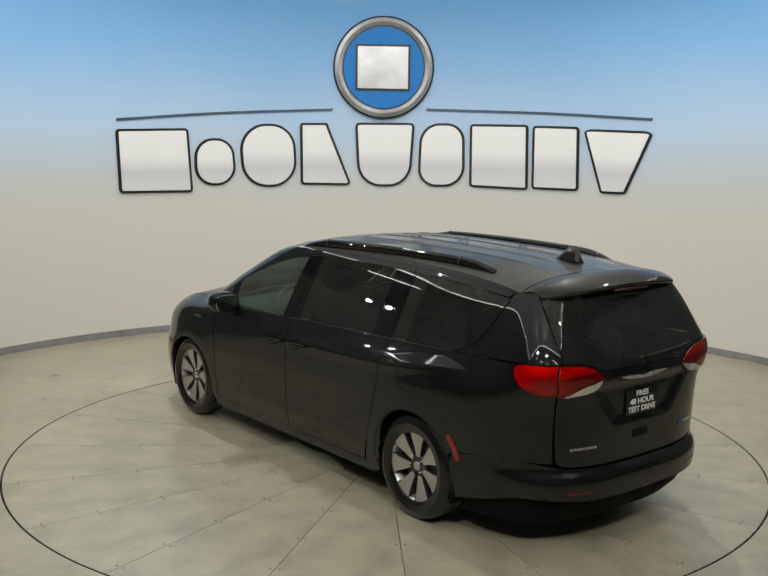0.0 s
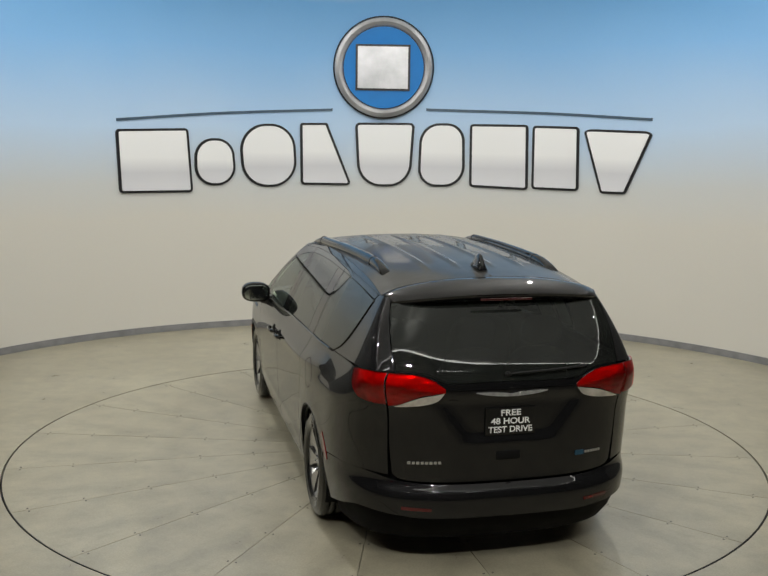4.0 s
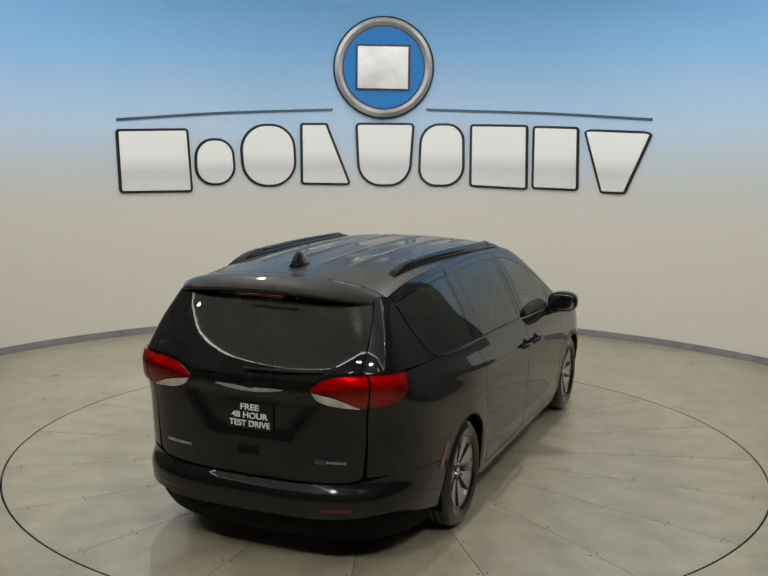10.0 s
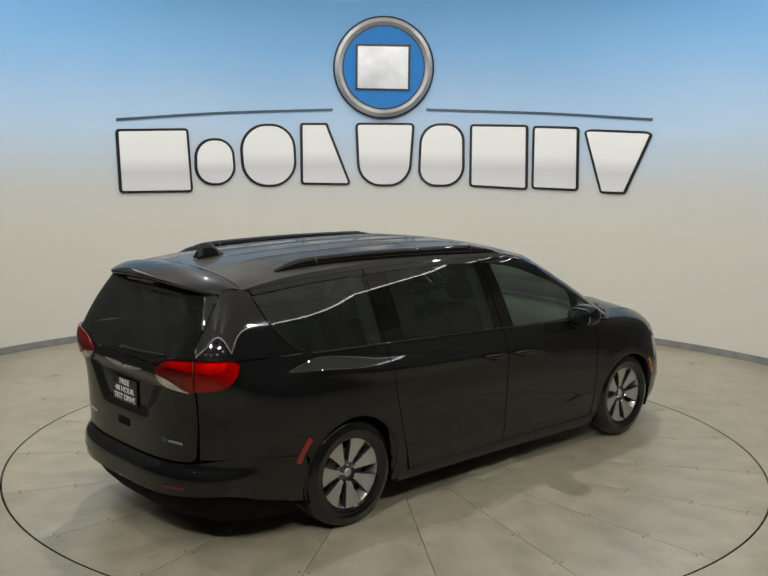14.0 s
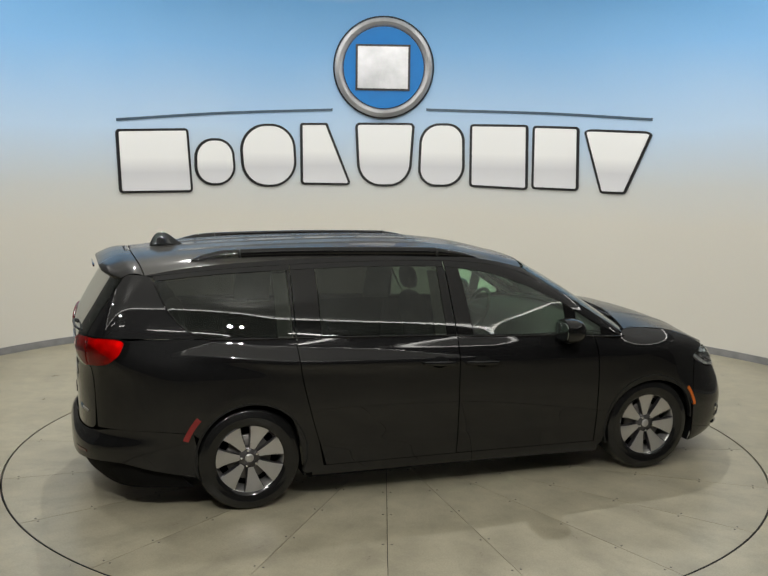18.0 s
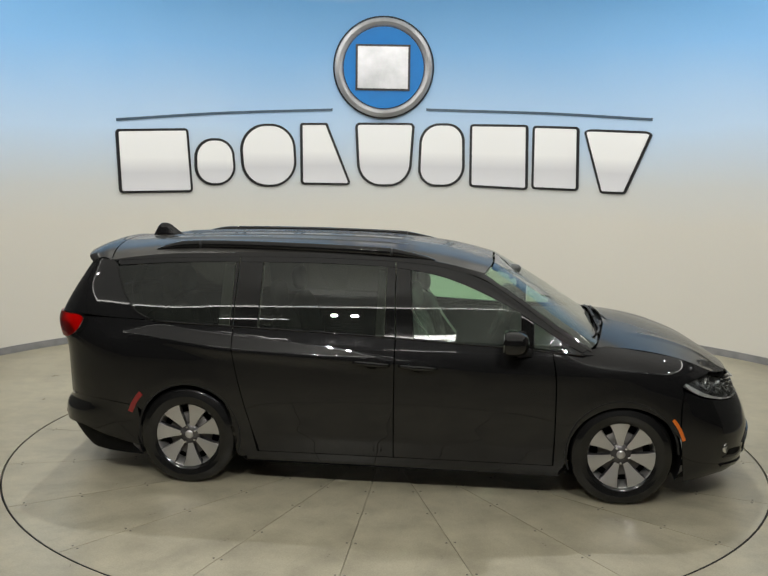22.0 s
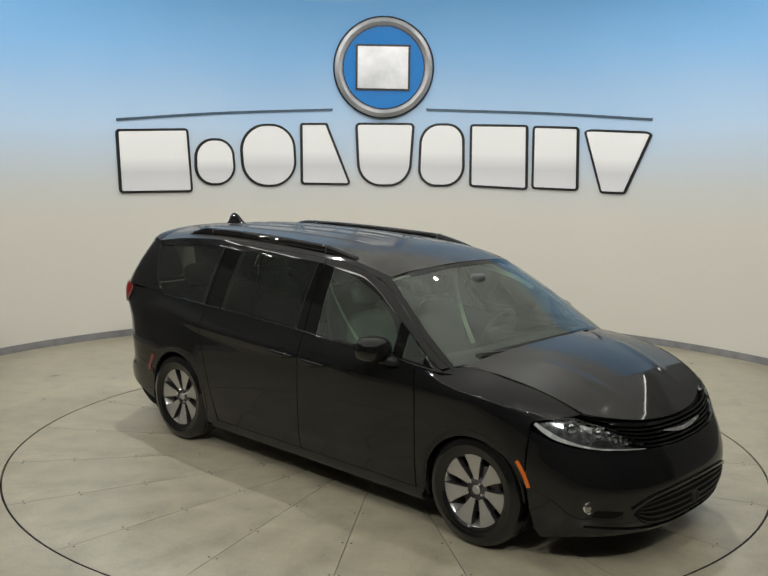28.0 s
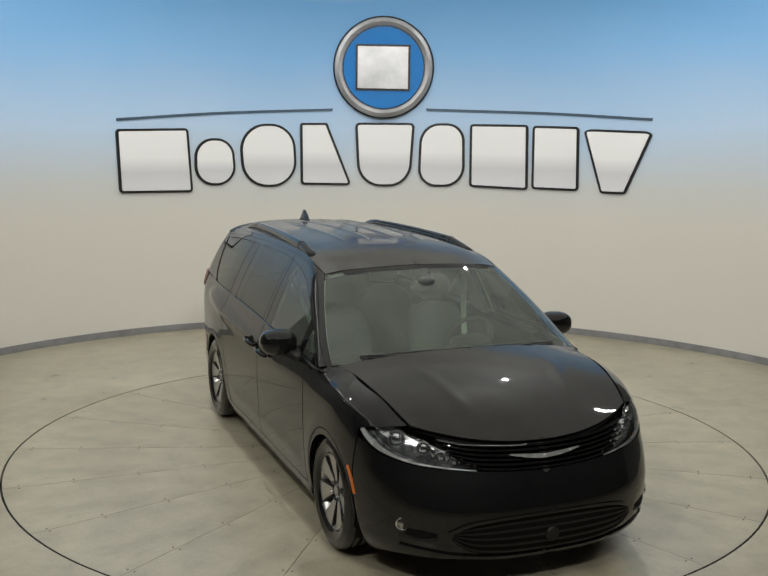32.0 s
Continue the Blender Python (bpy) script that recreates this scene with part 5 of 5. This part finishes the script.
# ---- minivan: roof rails, fin, ribs ----
def sweep(path, section, caps=True):
    """Sweep a closed (side, up) section along a path with scale: path of (point, side scale, up scale)."""
    bm = bmesh.new()
    rings = []
    for i, (p, sa, sb) in enumerate(path):
        a, b = path[max(i - 1, 0)][0], path[min(i + 1, len(path) - 1)][0]
        d = (b - a).normalized()
        side = d.cross(Vector((0, 0, 1))).normalized()
        up = side.cross(d)
        rings.append([bm.verts.new(p + side * (x * sa) + up * (z * sb)) for x, z in section])
    n = len(section)
    for r, q in zip(rings, rings[1:]):
        for k in range(n):
            bm.faces.new((r[k], r[(k + 1) % n], q[(k + 1) % n], q[k]))
    if caps:
        bm.faces.new(rings[0][::-1])
        bm.faces.new(rings[-1])
    bmesh.ops.recalc_face_normals(bm, faces=list(bm.faces))
    return bm


half_round = [(-1, 0), (-0.97, 0.45), (-0.8, 0.8), (-0.45, 0.98), (0, 1.03), (0.45, 0.98), (0.8, 0.8), (0.97, 0.45), (1, 0)]
path = []
for i in range(33):
    u = i / 32
    y = -1.66 + 2.08 * u
    x = 0.565 + 0.070 * step(0, 1, u) * 1.0
    h = 0.050 * min(1, (u / 0.10) ** 0.6 if u > 0 else 0) * min(1, ((1 - u) / 0.16) ** 0.75) + 0.006
    path.append((Vector((x, y, roof_z(x, y) - 0.006)), 0.034, h))
pair("roof_rail", sweep(path, half_round), M_GLOSS, "gloss black raised roof rail")
ins = [(Vector((p.x - 0.020, p.y, p.z + h * 0.80)), 0.012, 0.008) for p, _, h in path[6:27]]
pair("stowed_crossbar", sweep(ins, half_round), M_TRIM, "black crossbar stowed in the rail")
for k, s in ((5, 0.02), (27, 0.02)):
    p, sa, h = path[k]
    q = path[k + 1][0]
    pair("rail_joint", sweep([(p, sa + 0.0015, h + 0.0015), (p.lerp(q, 0.25), sa + 0.0015, h + 0.0015)], half_round), M_TRIM)
fin = [(Vector((0, -1.88 + 0.25 * i / 10, roof_z(0, -1.75) - 0.004)), 0.034 * (1 - 0.75 * abs(i / 10 - 0.35) ** 1.5), h) for i, h in enumerate((0.016, 0.066, 0.092, 0.098, 0.097, 0.090, 0.074, 0.054, 0.035, 0.018, 0.004))]
part("roof_aerial", sweep(fin, [(-1, 0), (-0.85, 0.2), (-0.5, 0.6), (-0.25, 0.92), (0, 1), (0.25, 0.92), (0.5, 0.6), (0.85, 0.2), (1, 0)]), M_PAINT, car, "black shark-fin aerial")

# ---- minivan: mirrors, handles, wipers ----
def blob(c, h, e=2.6, n=20, m=14, flat_back=None):
    bm = bmesh.new()
    rows = []
    def sp(v):
        return math.copysign(abs(v) ** (2 / e), v)
    for j in range(m + 1):
        b = math.pi * (j / m - 0.5)
        row = []
        for i in range(n):
            a = 2 * math.pi * i / n
            p = Vector((h[0] * sp(math.cos(b)) * sp(math.cos(a)), h[1] * sp(math.cos(b)) * sp(math.sin(a)), h[2] * sp(math.sin(b))))
            if flat_back is not None and p.y < flat_back:
                p.y = flat_back + (p.y - flat_back) * 0.12
            row.append(bm.verts.new(p + Vector(c)))
        rows.append(row)
    for r, q in zip(rows, rows[1:]):
        for i in range(n):
            try:
                bm.faces.new((r[i], r[(i + 1) % n], q[(i + 1) % n], q[i]))
            except ValueError:
                pass
    bmesh.ops.remove_doubles(bm, verts=list(bm.verts), dist=1e-5)
    bmesh.ops.recalc_face_normals(bm, faces=list(bm.faces))
    return bm


bm = blob((1.078, 0.985, 1.152), (0.125, 0.108, 0.086), 2.6, 28, 18, -0.056)
for v in bm.verts:
    v.co.z -= 0.10 * max(0, 1.06 - v.co.x) * (1.0 if v.co.z < 1.15 else 0.3)
pair("mirror_housing", bm, M_GLOSS, "gloss black door mirror")
# mirror colour lowered to stand in for the dark flank it would reflect
pair("mirror_glass", blob((1.082, 0.922, 1.152), (0.102, 0.006, 0.066), 3.2, 24, 12), surface("darkened_mirror", (0.42, 0.46, 0.45), 0.02, 1.0, vary=0.02), "mirror glass")
pair("mirror_arm", sweep([(Vector((0.925, 1.06, 1.060)), 0.085, 0.045), (Vector((0.965, 1.04, 1.068)), 0.078, 0.042), (Vector((1.02, 1.01, 1.092)), 0.07, 0.045)], [(-1, -0.5), (-0.8, 0.6), (0, 1), (0.8, 0.6), (1, -0.5), (0, -1)]), M_TRIM)
for y0, y1, z in ((-0.115, 0.135, 0.962), (0.205, 0.465, 0.948)):
    pts = []
    for i in range(13):
        u = i / 12
        y = y0 + (y1 - y0) * u
        pts.append((Vector((HALF(z) + 0.017 + 0.030 * math.sin(math.pi * u) ** 0.5, y, z - 0.012 * u)), 0.014, 0.018 * (0.6 + 0.4 * math.sin(math.pi * u) ** 0.5)))
    sec = [(math.cos(a), math.sin(a)) for a in [2 * math.pi * k / 10 for k in range(10)]]
    pair("door_handle", sweep(pts, sec), M_GLOSS, "gloss black door handle")
    ym = (y0 + y1) / 2
    cup_lo, cup_hi = Y((ym - 0.078, z - 0.012), (ym - 0.04, z - 0.036), (ym, z - 0.046), (ym + 0.04, z - 0.038), (ym + 0.078, z - 0.012)), Y((ym - 0.078, z + 0.004), (ym - 0.04, z + 0.028), (ym, z + 0.036), (ym + 0.04, z + 0.028), (ym + 0.078, z + 0.004))
    pair("handle_cup", panel(cup_lo, cup_hi, [cup_lo[0], cup_hi[0]], [cup_lo[-1], cup_hi[-1]], nu=12, nv=6, gap=0, rim=0.0, lift=0.0012), M_UNDER, "dark cup behind the handle")
# rounded gloss black moulding along the foot of the side windows and up the rear edge of the quarter window
def moulding(pts, r):
    path = []
    for y, z in pts:
        p = on(("y", y, z), "hi")
        path.append((p + Vector((0.001, 0, 0.0)), r, r))
    return sweep(path, [(math.cos(2 * math.pi * k / 10), 0.8 * math.sin(2 * math.pi * k / 10)) for k in range(10)])


pair("window_moulding", moulding([(-1.60 + 3.08 * i / 40, BELT(-1.60 + 3.08 * i / 40) - 0.001) for i in range(41)], 0.0085), M_GLOSS)
edge_pts = smooth_line([(a, b, 0) for a, b in q_rear], 16)
pair("quarter_moulding", moulding([(p.x - 0.002, p.y) for p in edge_pts], 0.0065), M_GLOSS)

# the rear wiper and the two front wipers
pts = [(Vector((0.47 - 0.49 * i / 10, TAIL(1.19) - 0.030 + 0.10 * ((0.47 - 0.49 * i / 10) / 0.7) ** 3, 1.205 - 0.02 * i / 10)), 0.008, 0.010) for i in range(11)]
part("rear_wiper", sweep(pts, half_round), M_TRIM, car, "black rear wiper arm")
part("rear_wiper_pivot", blob((-0.02, TAIL(1.18) - 0.006, 1.182), (0.022, 0.016, 0.014), 2.4, 14, 8), M_TRIM, car)


def screen_at(x, z, off=0.0):
    p = on(("f", abs(x), z), "hi")
    return Vector((math.copysign(p.x, x) if abs(x) > 1e-4 else 0, p.y + off, p.z + off * 0.6))


for x0, x1, z0, z1 in ((0.06, 0.66, 1.128, 1.138), (-0.62, 0.0, 1.128, 1.142)):
    pts = [(screen_at(x0 + (x1 - x0) * i / 12, z0 + (z1 - z0) * i / 12, 0.018), 0.009, 0.011) for i in range(13)]
    part("wiper_blade", sweep(pts, half_round), M_TRIM, car, "black windscreen wiper blade")
    xm_ = x0 + (x1 - x0) * 0.5
    pts = [(Vector((x0 + 0.06, 1.66, 1.115)), 0.012, 0.012), (screen_at(xm_ - 0.15, 1.135, 0.040), 0.010, 0.012), (screen_at(xm_, 1.136, 0.032), 0.008, 0.010)]
    part("wiper_arm", sweep(pts, half_round), M_TRIM, car)

# ---- minivan: plate and badges at the tail ----
plate_y = TAIL(0.9) + 0.015
plate = part("rear_plate", box_bm(-0.155, 0.155, plate_y - 0.008, plate_y, 0.820, 0.984, 0.003), M_GLOSS, car, "black dealer plate with white lettering", smooth=False)
M_LETTER = surface("white_lettering", (0.66, 0.66, 0.64), 0.5, vary=0.03)


def lettering(text, size, x, y, z, parent, sx=1.0):
    cu = bpy.data.curves.new("lettering", "FONT")
    cu.body, cu.size, cu.align_x, cu.align_y, cu.extrude, cu.offset = text, size, "CENTER", "CENTER", 0.001, 0.0011
    tmp = bpy.data.objects.new("lettering", cu)
    me = bpy.data.meshes.new_from_object(tmp)
    bpy.data.objects.remove(tmp)
    me.materials.append(M_LETTER)
    ob = new("lettering", me)
    ob.parent = parent
    ob.matrix_basis = pose(x, y, z, 90, 0, 0) @ Matrix.Diagonal((sx, 1, 1, 1))
    ob["label"] = "white capital lettering"
    return ob


for text, z, size, sx in (("FREE", 0.952, 0.050, 1.22), ("48 HOUR", 0.902, 0.050, 1.16), ("TEST DRIVE", 0.852, 0.050, 1.06)):
    lettering(text, size, 0, plate_y - 0.0092, z, plate, sx)


def badge_bar(x0, x1, z0, z1, mt, nm, lab):
    a = on(("r", min(abs(x0), abs(x1)), (z0 + z1) / 2), "lo")
    b = on(("r", max(abs(x0), abs(x1)), (z0 + z1) / 2), "lo")
    sgn = 1 if x0 + x1 > 0 else -1
    lo, hi = R_((a.x, z0), ((a.x + b.x) / 2, z0), (b.x, z0)), R_((a.x, z1), ((a.x + b.x) / 2, z1), (b.x, z1))
    bm = panel(lo, hi, [lo[0], hi[0]], [lo[-1], hi[-1]], nu=6, nv=2, gap=0, rim=0.006, lift=0.005)
    part(nm, bm if sgn > 0 else flipped_x(bm), mt, car, lab)


for k in range(8):
    badge_bar(-0.672 + 0.0275 * k, -0.672 + 0.0275 * k + 0.019, 0.664, 0.679, M_SILVER, "name_badge", "small silver bar of a name badge")
for k in range(6):
    badge_bar(0.545 + 0.0215 * k, 0.545 + 0.0215 * k + 0.0145, 0.671, 0.685, M_SILVER, "name_badge", "small silver bar of a name badge")
badge_bar(0.470, 0.535, 0.664, 0.692, M_BLUE, "leaf_badge", "small blue badge")
part("tailgate_handle", box_bm(-0.085, 0.065, TAIL(0.7) - 0.004, TAIL(0.7) + 0.02, 0.672, 0.728, 0.006), M_UNDER, car, "recessed black tailgate grip")
part("tailgate_crease", panel(R_((0, 1.098), (0.2, 1.098), (0.41, 1.098)), R_((0, 1.106), (0.2, 1.106), (0.41, 1.106)), R_((0, 1.098), (0, 1.106)), R_((0.41, 1.098), (0.41, 1.106)), nu=14, nv=2, mirror=True, gap=0, rim=0.006, lift=0.006), M_PAINT, car)
part("exhaust_tip", lathe([(0.030, -2.36), (0.034, -2.36), (0.034, -2.2), (0.030, -2.2), (0.030, -2.36)], 20, "y"), M_STEEL, car).location = (0.52, 0.09, 0.255)

# ---- minivan: cabin ----
def seat(x, y, zb=0.55, wide=0.25, tall=0.62, rest=True):
    part("seat_cushion", blob((x, y + 0.22, zb), (wide, 0.28, 0.10), 3.4), M_SEATS, car, "grey-green leather seat cushion")
    bm = blob((0, 0, 0), (wide, 0.085, tall / 2 + 0.03), 3.2)
    bmesh.ops.transform(bm, matrix=pose(x, y - 0.06, zb + tall / 2 + 0.02, 14, 0, 0), verts=list(bm.verts))
    part("seat_backrest", bm, M_SEATS, car, "grey-green leather backrest")
    if rest:
        bm = blob((0, 0, 0), (0.135, 0.055, 0.095), 2.8)
        bmesh.ops.transform(bm, matrix=pose(x, y - 0.155, zb + tall + 0.16, 10, 0, 0), verts=list(bm.verts))
        part("headrest", bm, M_SEATS, car, "grey-green headrest")


for x in (-0.40, 0.40):
    seat(x, 0.42, 0.58)
    seat(x, -0.62, 0.56)
for x in (-0.45, 0.0, 0.45):
    seat(x, -1.60, 0.58, 0.22, 0.56)
bm = grid_mesh([[Vector((p.x * 0.955, p.y * 0.985, p.z - 0.035)) for p in r] for r in roof_rows[::2]], 0.0, mirror=True, flip=True)
part("headliner", bm, M_TRIMIN, car, "pale headliner")
rows = []
for k, (y, z) in enumerate(((1.62, 1.085), (1.45, 1.10), (1.25, 1.085), (1.12, 1.03), (1.08, 0.92), (1.14, 0.78), (1.2, 0.55))):
    rows.append([Vector((x, y - 0.10 * (x / 0.85) ** 2, z - 0.012 * (x / 0.85) ** 2)) for x in np.linspace(0, 0.86, 10)])
part("dashboard", grid_mesh(rows, 0.0, mirror=True, flip=True), M_DASH, car, "charcoal dashboard")
bm = bmesh.new()
for i in range(28):
    for j in range(8):
        a, b = 2 * math.pi * i / 28, 2 * math.pi * j / 8
        r = 0.185 + 0.017 * math.cos(b)
        bm.verts.new((r * math.cos(a), 0.017 * math.sin(b), r * math.sin(a)))
bm.verts.ensure_lookup_table()
for i in range(28):
    for j in range(8):
        bm.faces.new([bm.verts[k] for k in (i * 8 + j, ((i + 1) % 28) * 8 + j, ((i + 1) % 28) * 8 + (j + 1) % 8, i * 8 + (j + 1) % 8)])
bmesh.ops.transform(bm, matrix=pose(-0.40, 0.90, 1.06, -24, 0, 0), verts=list(bm.verts))
part("steering_wheel", bm, M_DASH, car, "charcoal steering wheel")
part("steering_hub", blob((-0.40, 0.915, 1.055), (0.17, 0.03, 0.045), 2.6), M_DASH, car)
part("rear_view_mirror", blob((0, 0.98, 1.475), (0.115, 0.022, 0.034), 2.8), M_DASH, car)
part("camera_cover", blob((0, 1.00, 1.52), (0.06, 0.05, 0.03), 2.6), M_DASH, car)
# inner door cards and pillar trims
pair("door_card", panel(Y((0.2, 0.35), (1.2, 0.35)), along(lambda y: BELT(y) - 0.005, 0.2, 1.2), Y((0.2, 0.35), (0.2, BELT(0.2))), Y((1.2, 0.35), (1.2, BELT(1.2))), nu=8, nv=8, gap=0, rim=0.0, lift=-0.075), M_DASH)
pair("pillar_trim", panel(Y((0.02, BELT(0.1)), (0.26, BELT(0.26))), Y((0.02, 1.59), (0.22, 1.58)), Y((0.02, BELT(0.1)), (0.02, 1.59)), Y((0.26, BELT(0.26)), (0.22, 1.58)), "hi", nu=4, nv=8, gap=0, rim=0.0, lift=-0.045), M_TRIMIN, "pale inner pillar trim")
pair("screen_pillar_trim", panel(along(DRIP, 0.75, 1.45, 6), along(PILLAR, 0.80, 1.45, 6), Y((0.75, DRIP(0.75)), (0.80, PILLAR(0.80))), Y((1.45, DRIP(1.45)), (1.45, PILLAR(1.45))), "hi", nu=12, nv=3, gap=0, rim=0.0, lift=-0.03), M_TRIMIN, "pale inner pillar trim")
pair("quarter_trim", panel(Y((-1.12, 1.16), (-0.82, 1.155)), Y((-1.12, 1.60), (-0.82, 1.60)), Y((-1.12, 1.16), (-1.12, 1.60)), Y((-0.82, 1.155), (-0.82, 1.60)), "hi", nu=4, nv=6, gap=0, rim=0.0, lift=-0.045), M_TRIMIN)

# pale belts beside the front seats
for sx in (-1, 1):
    pts = [(Vector((sx * (0.73 - 0.16 * u), 0.20 + 0.34 * u ** 1.6, 1.50 - 0.62 * u)), 0.022, 0.003) for u in [i / 8 for i in range(9)]]
    part("seat_belt", sweep(pts, half_round), M_TRIMIN, car, "pale seat belt webbing")
# printed black border of the windscreen
w_lo, w_hi = [*F((0, 1.118), (0.4, 1.118), (0.70, 1.112))], [*F((0, 1.158), (0.4, 1.156), (0.71, 1.145))]
part("windscreen_border", panel(w_lo, w_hi, [w_lo[0], w_hi[0]], [w_lo[-1], w_hi[-1]], "hi", nu=26, nv=3, mirror=True, gap=0, rim=0.0, lift=0.0035), M_GLOSS, car, "black printed screen border")
w_lo, w_hi = [*F((0, 1.592), (0.35, 1.583), (0.56, 1.563))], [*F((0, 1.612), (0.35, 1.604), (0.57, 1.585))]
part("windscreen_border", panel(w_lo, w_hi, [w_lo[0], w_hi[0]], [w_lo[-1], w_hi[-1]], "hi", nu=26, nv=3, mirror=True, gap=0, rim=0.0, lift=0.0035), M_GLOSS, car, "black printed screen border")
# round filler flap on the driver's quarter panel and a small badge on its fender
ring_in, ring_out = arch(-1.28, 0.965, 0.097, 0, 359.5, 40), arch(-1.28, 0.965, 0.100, 0, 359.5, 40)
part("filler_flap_gap", flipped_x(panel(Y(*ring_in), Y(*ring_out), Y(ring_in[0], ring_out[0]), Y(ring_in[-1], ring_out[-1]), nu=60, nv=2, gap=0, rim=0.0, lift=0.0012)), M_UNDER, car, "dark round gap of the filler flap")
fb = Y((1.51, 0.925), (1.57, 0.927), (1.63, 0.929)), Y((1.51, 0.945), (1.57, 0.949), (1.63, 0.949))
part("fender_badge", flipped_x(panel(fb[0], fb[1], Y((1.51, 0.925), (1.51, 0.945)), Y((1.63, 0.929), (1.63, 0.949)), nu=6, nv=2, gap=0, rim=0.005, lift=0.004)), M_BLUE, car, "small blue badge")
# facets inside the headlamps
for k in range(7):
    c = on(("f", 0.64 - 0.035 * k, 0.800 - 0.012 * k), "lo") - Vector((0.008, 0.028, 0.008 * (k % 2)))
    bm = box_bm(-0.013, 0.013, -0.008, 0.008, -0.026 + 0.002 * k, 0.026 - 0.002 * k, 0.003, 1)
    bmesh.ops.transform(bm, matrix=Matrix.Translation(c) @ pose(0, 0, 0, 12 - 9 * (k % 3), 28 - 13 * (k % 4), -35 + 17 * (k % 3)), verts=list(bm.verts))
    pair("headlamp_reflector", bm, M_CHROME)


# ---- motion ----
def turned(t):
    return pose(0, 0, 0, 0, 0, START + RATE * t)


def motions():
    times = [0.5 * i for i in range(65)]
    walk(table, [(t, turned(t)) for t in times])
    walk(car, [(t, turned(t) @ pose(CAR_X, 0, 0)) for t in times])


motions()
